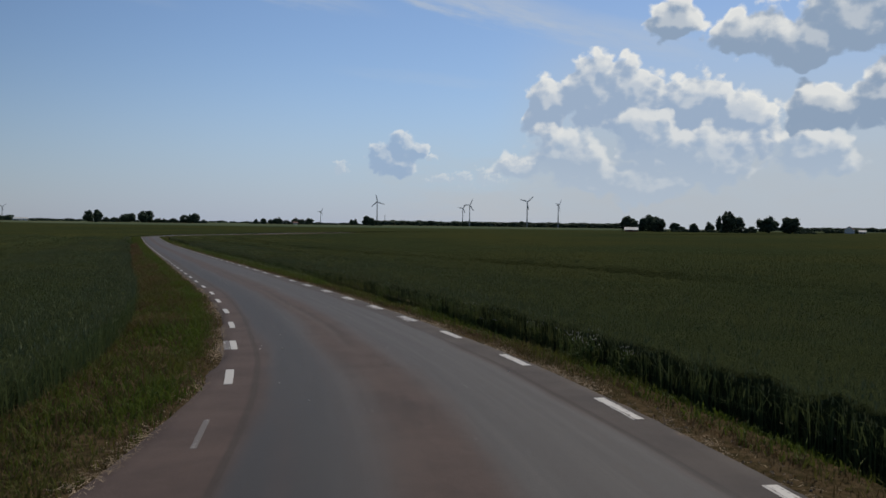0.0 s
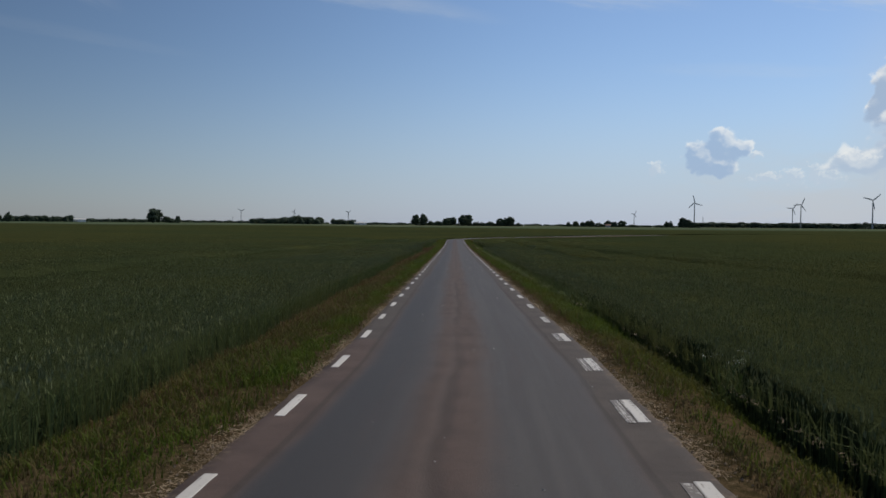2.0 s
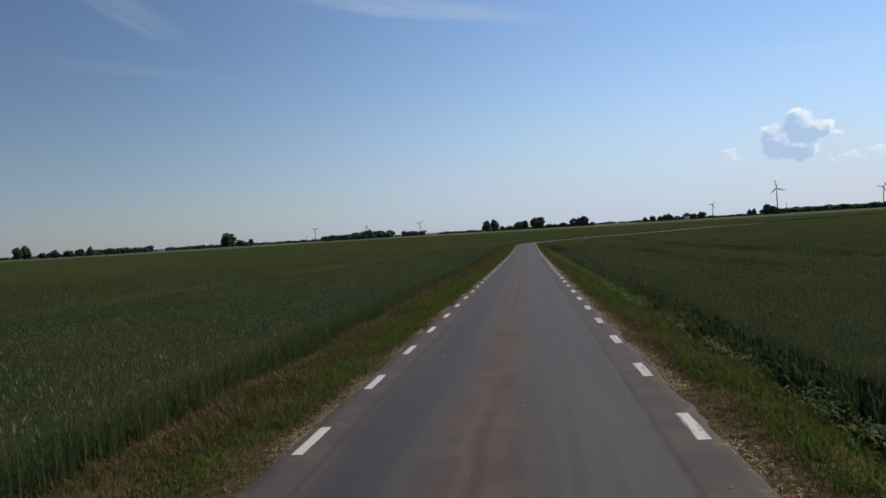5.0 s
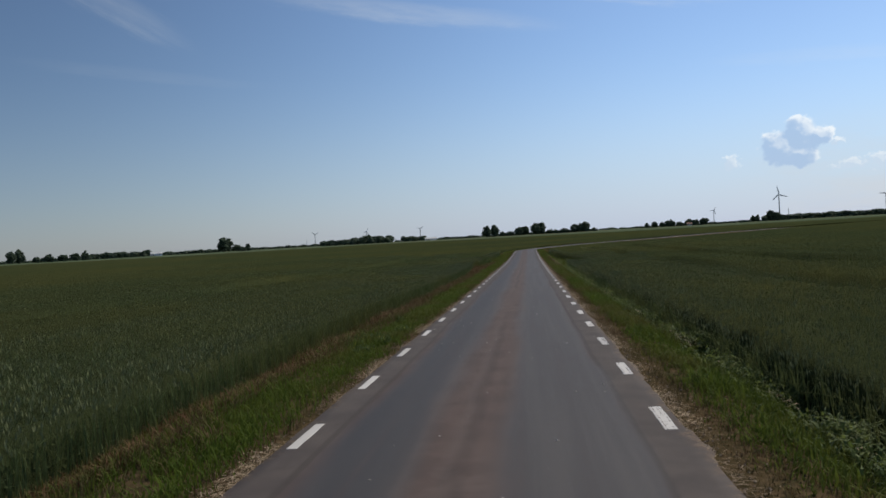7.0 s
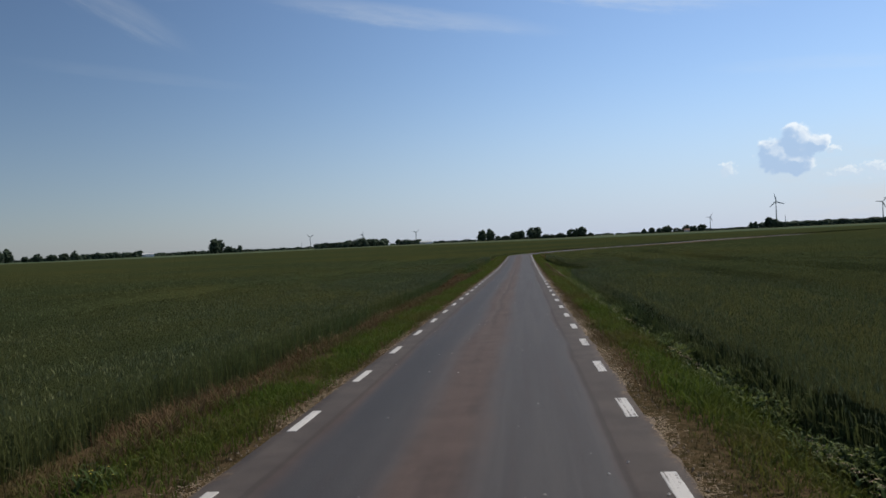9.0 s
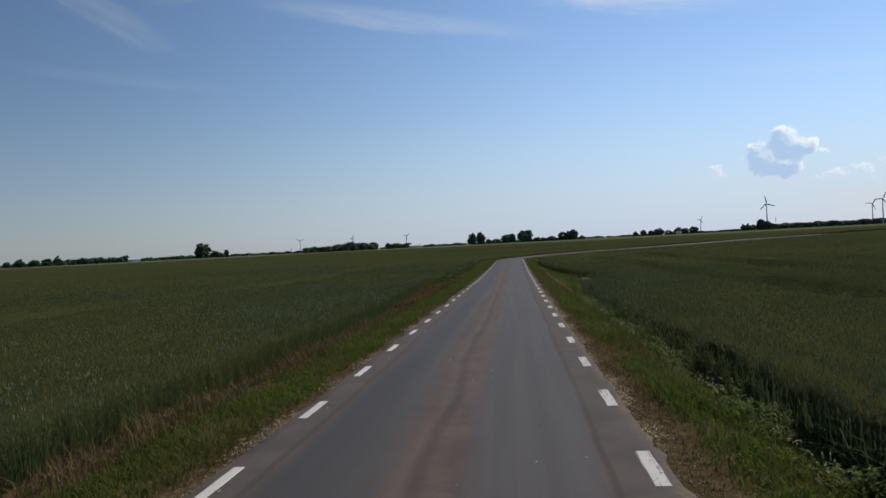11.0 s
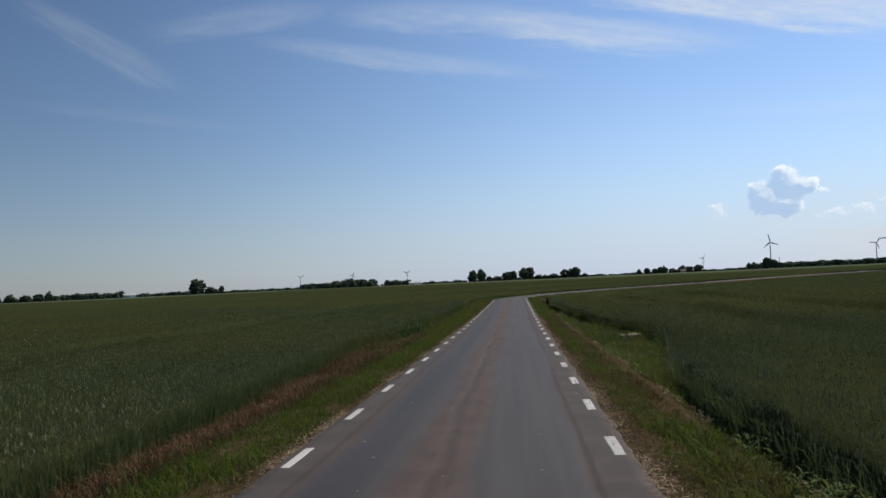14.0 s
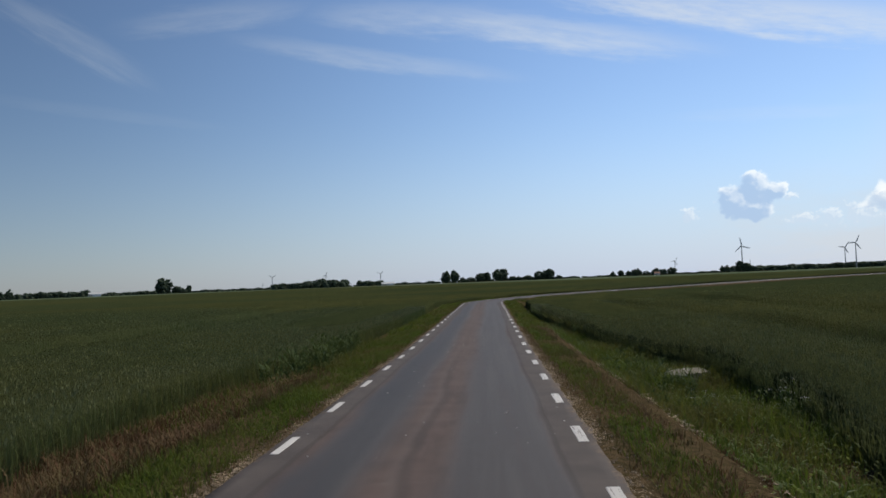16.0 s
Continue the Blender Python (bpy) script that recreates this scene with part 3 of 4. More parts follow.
def build_road():
    ys = steps((-45, 0, 0.75), (0, 150, 0.3), (150, 172, 0.75), (172, 214, 0.75), (214, 330, 2.0))
    c, h, t = middle(ys), half_width(ys), road_turn(ys)
    far = np.concatenate([[0], np.cumsum(np.hypot(np.diff(c), np.diff(ys)))])
    across = np.array([-1.0, -0.97, -0.9, -0.55, -0.2, 0.0, 0.2, 0.55, 0.9, 0.97, 1.0])
    rag = np.random.default_rng(3).normal(0, 0.035, (len(ys), 2)) + 0.06 * np.stack([np.sin(ys * 1.9) * np.sin(ys * 0.63), np.sin(ys * 2.3 + 1) * np.sin(ys * 0.51)], 1)
    verts, uvs = [], []
    for k in range(len(ys)):
        full = h[k] + 0.24
        for a in across:
            u = a * (full if a > 0 else full + margin(ys[k]))
            if abs(a) == 1.0:
                u += rag[k, int(a > 0)]
            x, y = c[k] + u * math.cos(t[k]), ys[k] - u * math.sin(t[k])
            z = land(x, y) + dam_height(x, y)
            z += 0.02 * (1 - a * a) - (0.06 if abs(a) == 1.0 else 0.0) - 0.006 * math.exp(-((abs(u) - 0.85) / 0.3) ** 2)
            verts.append((x, y, z))
            uvs.append((u * 1.64 / h[k], far[k]))
    n = len(across)
    i = np.arange(len(verts)).reshape(-1, n)
    faces = np.stack([i[:-1, :-1], i[:-1, 1:], i[1:, 1:], i[1:, :-1]], -1).reshape(-1, 4)
    me = mesh_of("road", verts, faces, [ASPHALT], soft=True)
    layer = me.uv_layers.new(name="UVMap")
    layer.data.foreach_set("uv", np.asarray(uvs, np.float32)[faces.ravel()].ravel())
    ob = new("road", me)
    return tagged(ob, "narrow worn reddish-grey asphalt country road with pale wheel tracks", "road", kind="structure")


road = build_road()


def paint_bar(length, width, paint, old=False):
    """A thin painted bar with a bevelled, slightly ragged rim; its far end is at the origin."""
    r = random.Random(5 if old else 4)
    bm = bmesh.new()
    n = 10
    rims = []
    for z, shrink in ((0.0, 0.0), (0.004, 0.006)):
        ring = []
        for k in range(n + 1):
            ring.append((-width / 2 + shrink + r.uniform(-0.003, 0.003), -length * k / n))
        for k in range(n + 1):
            ring.append((width / 2 - shrink + r.uniform(-0.003, 0.003), -length * (n - k) / n))
        rims.append([bm.verts.new((x, y, z)) for x, y in ring])
    m = len(rims[0])
    for k in range(m):
        bm.faces.new((rims[0][k], rims[0][(k + 1) % m], rims[1][(k + 1) % m], rims[1][k]))
    for k in range(n):
        bm.faces.new((rims[1][k], rims[1][k + 1], rims[1][m - 2 - k], rims[1][m - 1 - k]))
    bmesh.ops.recalc_face_normals(bm, faces=bm.faces)
    me = bpy.data.meshes.new("edge_marking")
    bm.to_mesh(me)
    bm.free()
    me.materials.append(paint)
    return me


def lay_marks():
    bar, wide, old = paint_bar(1.0, 0.10, PAINT), paint_bar(1.0, 0.12, STREAKY_PAINT), paint_bar(1.0, 0.09, OLD_PAINT, True)
    faint = paint_bar(1.0, 0.06, FAINT_PAINT, True)

    def put(me, u, y):
        x = middle(y) + u * math.cos(road_turn(y))
        y2 = y - u * math.sin(road_turn(y))
        fall = math.atan2(float(profile(y) - profile(y - 1.0)), 1.0)
        z = float(land(x, y2)) + float(dam_height(x, y2))
        ob = child("edge_marking", me, road)
        full = float(half_width(y)) + 0.24
        z += 0.02 * (1 - (u / full) ** 2) + 0.001
        ob.matrix_basis = Matrix.Translation((float(x), float(y2), z)) @ Euler((fall, 0, -float(road_turn(y - 0.5)))).to_matrix().to_4x4()

    ys = [27.0 - 2.83 * k for k in range(15)] + [27.0 + 3.0 * k for k in range(1, 52)]
    while ys[-1] < 300:
        ys.append(ys[-1] + 3.0 * math.cos(float(road_turn(ys[-1] + 1.0))))
    for y in ys:
        h = float(half_width(y))
        put(bar if y > 11 or y < 0 else faint, -h - 0.055, y)
        if 14 < y < 17:
            put(old, -h - 0.16, y + 0.02)
        ph = float(np.interp(y, (10, 13, 16, 18.5, 21.4, 27, 30, 33, 40, 66, 90, 125), (0.4, 0.55, 0.55, 0.35, 0.1, 0.0, -0.15, -0.3, 0.0, 0.4, 0.15, 0.25)))
        put(wide, h + 0.055, y + ph)
        if 17 < y < 31:
            put(old, h - 0.07, y + ph - 0.05)


lay_marks()

# ---------------------------------------------------------------- crops
TRAMLINES = ((-15.0, -200, 400), (-16.9, -200, 400), (10.1, 62, 300), (15.2, -200, 400), (17.0, -200, 400))


def tram(x, y):
    """1 in the wheel gaps that run through the crop beside the road."""
    x, y = np.asarray(x, float), np.asarray(y, float)
    wob = 0.5 * np.sin(y * 0.05) + 0.3 * np.sin(y * 0.13 + 1) + 0.12 * np.sin(y * 0.41)
    broken = 0.55 + 0.45 * np.sin(y * 0.19 + 0.7 * np.sin(y * 0.07))
    best = np.zeros(np.shape(x))
    for t, y0, y1 in TRAMLINES:
        best = np.maximum(best, np.exp(-(((x - middle(y) - t - wob) / 0.85) ** 6)) * smooth(y, y0, y0 + 12) * smooth(y, y1, y1 - 12))
    return best * np.clip(broken + 0.3, 0, 1)


def crop_sheet(side):
    """The closed crop top with its upright edge; side is -1 or 1."""
    ys = steps((-60, -8, 4.0), (-8, 152, 0.5), (152, 260, 2.0), (260, 620, 12.0))
    out = np.concatenate([[0.0, 0.02, 0.06], np.arange(0.3, 6, 0.3), np.arange(6, 20, 0.35), np.geomspace(20, 620, 42)])
    Ys, O = np.meshgrid(ys, out, indexing="ij")
    edge = left_edge(Ys) if side < 0 else right_edge(Ys)
    extra = np.maximum(half_width(Ys) - 1.64, 0) * 0.7 + (0.45 * smooth(Ys, 14.5, 5.0) if side < 0 else 0)
    Xs = middle(Ys) + (edge + side * extra + side * (O + 0.05)) / np.cos(road_turn(Ys))
    base = ground_z(Xs, Ys)
    r = np.random.default_rng(11 + side)
    near = smooth(np.hypot(Xs, Ys - 70), 190, 90)
    lumps = r.normal(0, 1, Xs.shape) * (0.035 * near + 0.02)
    height = 0.57 + lumps - 0.45 * tram(Xs, Ys) * near
    height[:, 0] = 0.0
    height[:, 1] *= 0.70
    height[:, 2] *= 0.97
    wave = 0.05 * np.sin(Xs * 0.21 + 1.3 * np.sin(Ys * 0.05)) * np.sin(Ys * 0.13)
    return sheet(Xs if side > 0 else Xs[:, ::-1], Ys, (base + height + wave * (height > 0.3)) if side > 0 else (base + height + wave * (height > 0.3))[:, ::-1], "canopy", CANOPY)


def blades(pos, height, width, lean, seed, curl=0.5, ear=0.0, bent=True):
    """Bent blades, three triangles each, or single straight ones; ear > 0 adds a crossed, tapered ear on top of every one."""
    r = np.random.default_rng(seed)
    n = len(pos)
    turn = r.uniform(0, 2 * np.pi, n)
    d = np.stack([np.cos(turn), np.sin(turn), np.zeros(n)], 1)
    s = np.stack([-np.sin(turn + r.normal(0, 0.6, n)), np.cos(turn), np.zeros(n)], 1)
    h, wd, ln = (np.asarray(a, float).reshape(-1, 1) for a in (height, width, lean))
    up = np.array([[0, 0, 1.0]])
    m = pos + d * ln * h * 0.35 + up * h * 0.55
    tip = pos + d * ln * h * (0.6 + curl) + up * h * (1 - 0.25 * np.minimum(ln, 1) * (1 if not ear else 0))
    v = np.stack([pos - s * wd / 2, pos + s * wd / 2, m + s * wd * 0.42, m - s * wd * 0.42, tip], 1)
    f = np.array([[0, 1, 2], [0, 2, 3], [3, 2, 4]] if bent else [[0, 1, 4]])
    if ear:
        t2 = np.stack([d[:, 1], -d[:, 0], d[:, 2]], 1)
        top = tip + up * ear + d * ear * 0.25
        mid = tip + up * ear * 0.45 + d * ear * 0.08
        w2 = 0.5 * np.asarray(width, float).reshape(-1, 1) + 0.001
        e = np.stack([tip, mid - s * w2, mid + s * w2, top, mid - t2 * w2, mid + t2 * w2], 1)
        v = np.concatenate([v, e], 1)
        f = np.concatenate([f, [[5, 7, 6], [6, 7, 8], [5, 10, 9], [9, 10, 8]]])
        slot = np.tile([0] * (len(f) - 4) + [1] * 4, n)
    else:
        slot = np.zeros(n * len(f), int)
    k = v.shape[1]
    return v.reshape(-1, 3), (f[None] + (np.arange(n) * k)[:, None, None]).reshape(-1, 3), slot


def scatter(seed, count, y0, y1, side, lo, hi, power=1.0):
    """Random places beside the road: side, and distance from the crop's edge (positive into the field)."""
    r = np.random.default_rng(seed)
    y = r.uniform(y0, y1, count)
    o = lo + (hi - lo) * r.random(count) ** power
    edge = left_edge(y) if side < 0 else right_edge(y)
    extra = np.maximum(half_width(y) - 1.64, 0) * 0.7 + (0.45 * smooth(y, 14.5, 5.0) if side < 0 else 0)
    x = middle(y) + (edge + side * extra + side * o) / np.cos(road_turn(y))
    return x, y


def stalks(side):
    v, f, s, at = [], [], [], 0
    r = np.random.default_rng(21 + side)
    for k, (count, y0, y1, lo, hi, power, low, high, wide, ear) in enumerate((
            (46000, 4, 172, -0.07, 1.1, 1.3, 0.48, 0.72, 0.012, 0.075),
            (66000, 6, 150, 0.8, 6.0, 1.2, 0.54, 0.72, 0.012, 0.075),
            (30000, 8, 178, 5.0, 18.0, 1.3, 0.54, 0.70, 0.019, 0.08),
            (15000, 15, 195, 16.0, 60.0, 1.5, 0.52, 0.68, 0.036, 0.10))):
        x, y = scatter(100 * k + 31 + side, count, y0, y1, side, lo, hi, power)
        keep = r.random(count) > 0.97 * tram(x, y)
        x, y = x[keep], y[keep]
        n = len(x)
        pos = np.stack([x, y, ground_z(x, y) + (0.0 if lo < 0 else 0.3)], 1)
        tall = r.uniform(low, high, n) * (0.94 + 0.08 * np.sin(x * 0.7) * np.sin(y * 0.45)) - (0.0 if lo < 0 else 0.3)
        a, b, c = blades(pos, tall, np.full(n, wide) * r.uniform(0.6, 1.3, n), r.uniform(0.02, 0.30, n), 41 + k, 0.2, ear, lo < 0)
        v.append(a), f.append(b + at), s.append(c)
        at += len(a)
        # leaves hanging off the stems
        m = n if lo < 0 else n // 3 if lo < 2 else 0
        pos2 = pos[:m] + np.stack([r.normal(0, 0.03, m), r.normal(0, 0.03, m), r.uniform(0.05, 0.35, m) * (1.0 if lo < 0 else 0.6)], 1)
        if not m:
            continue
        a, b, c = blades(pos2, r.uniform(0.2, 0.34, m), np.full(m, wide * 0.8), r.uniform(0.4, 1.3, m), 61 + k, 0.7)
        v.append(a), f.append(b + at), s.append(c)
        at += len(a)
    return mesh_of("stalks", np.concatenate(v), np.concatenate(f), [WHEAT_LEAF, WHEAT_EAR], np.concatenate(s))


for side, words in ((-1, "dense blue-green unripe wheat field with pale ears beside the verge"),
                    (1, "dense dark green unripe wheat field with a shaded upright edge")):
    field = tagged(new("wheat_field"), words, "wheat field", "wheat fields", "stuff")
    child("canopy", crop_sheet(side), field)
    child("stalks", stalks(side), field)


# ---------------------------------------------------------------- verges
def tufts(name, label, mat, seed, beds, category="grass"):
    """Grass in tufts of several blades; beds: count, y from, to, side, distance from the road's middle from, to,
    shortest and tallest blade, blade width, spread."""
    v, f, at = [], [], 0
    r = np.random.default_rng(seed)
    for k, (count, y0, y1, side, lo, hi, short, tall, wide, spread) in enumerate(beds):
        per = 4
        y = r.uniform(y0, y1, count)
        extra = np.maximum(half_width(y) - 1.64, 0) + (0.45 * smooth(y, 14.5, 5.0) if side < 0 else 0)
        u = side * (r.uniform(lo, hi, count) + extra)
        patchy = np.sin(y * 1.7 + u * 2.1) * np.sin(y * 0.53 - u * 3.0) + r.normal(0, 0.5, count)
        keep = (patchy > -0.55) & ~((np.abs(u - 3.03) < 0.13) & (y > 112) & (y < 146))
        y, u = y[keep], u[keep]
        x = middle(y) + u / np.cos(road_turn(y))
        big = 0.65 + 0.5 * r.random(len(y)) + 0.25 * np.sin(y * 0.9 + u)
        x, y, big = np.repeat(x, per), np.repeat(y, per), np.repeat(big, per)
        x, y = x + r.normal(0, spread, len(x)), y + r.normal(0, spread, len(y))
        pos = np.stack([x, y, ground_z(x, y) - 0.01], 1)
        a, b, _ = blades(pos, r.uniform(short, tall, len(x)) * big, wide * r.uniform(0.6, 1.4, len(x)), r.uniform(0.1, 1.1, len(x)), seed + k, 0.5)
        v.append(a), f.append(b + at)
        at += len(a)
    ob = new(name, mesh_of(name, np.concatenate(v), np.concatenate(f), [mat]))
    return tagged(ob, label, category, kind="stuff")


tufts("verge_grass", "short fresh green grass along the road edge", GRASS, 81, (
    (6500, 3, 55, -1, 2.02, 2.95, 0.06, 0.15, 0.011, 0.06),
    (14000, 52, 150, -1, 2.02, 3.05, 0.06, 0.17, 0.011, 0.06),
    (5000, 3, 150, -1, 2.8, 4.0, 0.08, 0.20, 0.011, 0.06),
    (2500, 100, 150, -1, 2.1, 3.2, 0.08, 0.22, 0.010, 0.05),
    (5200, 3, 26, -1, 2.2, 3.9, 0.08, 0.22, 0.011, 0.06),
    (5200, 26, 58, -1, 2.2, 3.7, 0.07, 0.20, 0.011, 0.06),
    (3500, 76, 102, -1, 2.1, 3.1, 0.07, 0.20, 0.011, 0.06),
    (4200, 54, 76, -1, 2.2, 3.6, 0.08, 0.22, 0.011, 0.06),
    (1200, 56, 74, -1, 3.1, 4.3, 0.10, 0.26, 0.011, 0.06),
    (9000, 3, 100, 1, 2.2, 3.0, 0.06, 0.18, 0.011, 0.06),
    (4500, 100, 150, 1, 2.15, 2.75, 0.06, 0.17, 0.011, 0.06),
    (12500, 28, 112, 1, 2.35, 3.35, 0.10, 0.27, 0.012, 0.06),
    (4200, 3, 122, 1, 2.9, 3.45, 0.08, 0.20, 0.011, 0.06),
    (11000, 116, 150, 1, 3.2, 6.1, 0.14, 0.42, 0.013, 0.07),
    (1400, 128, 146, -1, 3.2, 5.0, 0.14, 0.38, 0.012, 0.06),
    (2600, 150, 215, -1, 2.0, 3.8, 0.10, 0.24, 0.03, 0.10),
    (2600, 150, 215, 1, 2.0, 3.5, 0.10, 0.24, 0.03, 0.10)))
tufts("dry_grass", "withered brown grass between the verge and the crop", DRY, 82, (
    (3600, 3, 26, -1, 2.5, 3.8, 0.08, 0.24, 0.009, 0.05),
    (6000, 26, 60, -1, 2.6, 4.1, 0.08, 0.26, 0.009, 0.05),
    (3200, 56, 76, -1, 3.0, 4.4, 0.08, 0.28, 0.009, 0.05),
    (7000, 72, 135, -1, 2.95, 4.2, 0.10, 0.34, 0.009, 0.05),
    (2600, 112, 134, -1, 3.1, 5.0, 0.14, 0.36, 0.010, 0.05),
    (8000, 3, 150, -1, 1.96, 2.25, 0.03, 0.09, 0.008, 0.05),
    (13000, 3, 150, 1, 1.98, 2.4, 0.03, 0.09, 0.008, 0.05),
    (2000, 3, 60, 1, 2.15, 2.6, 0.05, 0.14, 0.009, 0.05),
    (3000, 80, 112, 1, 2.7, 3.3, 0.06, 0.18, 0.009, 0.05),
    (6000, 100, 150, 1, 2.45, 3.2, 0.05, 0.15, 0.009, 0.05)))
tufts("dead_weeds", "withered reddish-brown weeds on the bank below the crop", DEAD, 85, (
    (5500, 108, 135, -1, 3.2, 4.9, 0.08, 0.30, 0.013, 0.07),
    (2200, 55, 69, -1, 3.2, 4.2, 0.06, 0.22, 0.012, 0.06),
    (1500, 100, 128, 1, 2.6, 3.3, 0.04, 0.12, 0.010, 0.05)), "weeds")


def ditch_weeds():
    """Low leafy weeds along the foot of the crop: small broad leaves at all heights."""
    r = np.random.default_rng(83)
    y = np.concatenate([r.uniform(a, b, n) for a, b, n in ((36, 60, 6000), (57, 84, 13000), (86, 111, 10500), (118, 150, 4500))])
    n = len(y)
    u = right_edge(y) - np.abs(r.normal(0.0, 0.22, n)) - 0.02 + np.where(y > 116, -r.uniform(0, 1.6, n), 0)
    keep = (np.sin(y * 1.3) + np.sin(y * 3.7 + 1) + r.normal(0, 0.8, n)) > -0.7
    y, u = y[keep], u[keep]
    x = middle(y) + u
    n = len(x)
    high = (0.16 + 0.12 * np.sin(y * 2.1) * np.sin(y * 0.7)) * r.uniform(0.2, 1.6, n)
    pos = np.stack([x, y, ground_z(x, y) + np.maximum(high, 0.02)], 1)
    a, b, _ = blades(pos, r.uniform(0.035, 0.07, n), r.uniform(0.012, 0.028, n), r.uniform(0.6, 1.7, n), 84, 0.8)
    return tagged(new("ditch_weeds", mesh_of("ditch_weeds", a, b, [WEED])), "low pale green broad-leaved weeds along the foot of the crop", "weeds", kind="stuff")


ditch_weeds()


def litter():
    """Cut straw lying flat on the gravel strip at both road edges."""
    r = np.random.default_rng(91)
    n = 75000
    side = np.where(r.random(n) < 0.5, -1, 1)
    y = r.uniform(2, 150, n)
    u = side * (half_width(y) + 0.24 + (side < 0) * 0.5 * smooth(y, 14.5, 5.0) + np.abs(r.normal(0.02, 0.11, n)) - 0.07)
    drop = (np.sin(y * 2.3 + side) + np.sin(y * 0.8 * 1.3 + 2 * side) + r.normal(0, 0.55, n)) > 0.0
    ledge = (r.random(n) < np.where(y > 112, 0.30, 0.15)) & ((np.sin(y * 0.9) + np.sin(y * 2.1) > -0.3) | (y > 112))
    u = np.where(ledge & (side > 0), 3.02 + r.normal(0, 0.035, n) + np.maximum(half_width(y) - 1.64, 0), u)
    y, u = y[drop], u[drop]
    x = middle(y) + u / np.cos(road_turn(y))
    n = len(x)
    z = np.maximum(ground_z(x, y), land(x, y) - 0.03) + r.uniform(0.012, 0.05, n)
    a = r.uniform(0, np.pi, n)
    long, wide = r.uniform(0.02, 0.075, n), r.uniform(0.0035, 0.007, n)
    c, s = np.cos(a), np.sin(a)
    tilt = r.normal(0, 0.12, n) * long
    mid = np.stack([x, y, z], 1)
    d = np.stack([c * long, s * long, tilt], 1) / 2
    w2 = np.stack([-s * wide, c * wide, np.zeros(n)], 1) / 2
    v = np.stack([mid - d - w2, mid + d - w2, mid + d + w2, mid - d + w2], 1).reshape(-1, 3)
    return tagged(new("straw_litter", mesh_of("straw_litter", v, np.arange(4 * n).reshape(-1, 4), [STRAW])),
                  "pale cut straw scattered along the asphalt edge", "straw", kind="stuff")


litter()


def gravel():
    """Loose chips along the edge of the asphalt."""
    r = np.random.default_rng(93)
    n = 9000
    side = np.where(r.random(n) < 0.42, -1, 1)
    y = r.uniform(3, 146, n)
    u = side * (half_width(y) + 0.20 + np.abs(r.normal(0.0, 0.14, n)))
    x = middle(y) + u / np.cos(road_turn(y))
    size = r.uniform(0.005, 0.016, n) * r.uniform(0.7, 1.3, n)
    z = np.maximum(ground_z(x, y), land(x, y) - 0.03)
    v = np.stack([x, y, z], 1)[:, None] + size[:, None, None] * (np.array(
        [[1, 0, 0], [0, 1, 0], [-1, 0, 0], [0, -1, 0], [0, 0, 0.9]]) + r.normal(0, 0.15, (n, 5, 3)))
    f = np.array([[0, 1, 4], [1, 2, 4], [2, 3, 4], [3, 0, 4]])
    f = (f[None] + (np.arange(n) * 5)[:, None, None]).reshape(-1, 3)
    return tagged(new("gravel", mesh_of("gravel", v.reshape(-1, 3), f, [CHIPS])),
                  "loose grey chippings beside the asphalt", "gravel", kind="stuff")


gravel()


def loose_stones():
    """Single pale chips and bits of straw that lie about on the asphalt."""
    r = np.random.default_rng(95)
    n = 420
    y = r.uniform(3, 146, n)
    u = r.normal(0, 0.8, n)
    u = np.clip(u, -1.6, 1.6)
    x = middle(y) + u / np.cos(road_turn(y))
    size = r.uniform(0.005, 0.014, n)
    v = np.stack([x, y, land(x, y) + 0.014], 1)[:, None] + size[:, None, None] * (np.array(
        [[1.6, 0, 0], [0, 1, 0], [-1.4, 0, 0], [0, -1, 0], [0, 0, 1.0]]) + r.normal(0, 0.2, (n, 5, 3)))
    f = np.array([[0, 1, 4], [1, 2, 4], [2, 3, 4], [3, 0, 4]])
    f = (f[None] + (np.arange(n) * 5)[:, None, None]).reshape(-1, 3)
    return tagged(new("loose_stones", mesh_of("loose_stones", v.reshape(-1, 3), f, [PALE_CHIP])),
                  "tiny pale stones scattered over the asphalt", "stones", kind="stuff")


loose_stones()


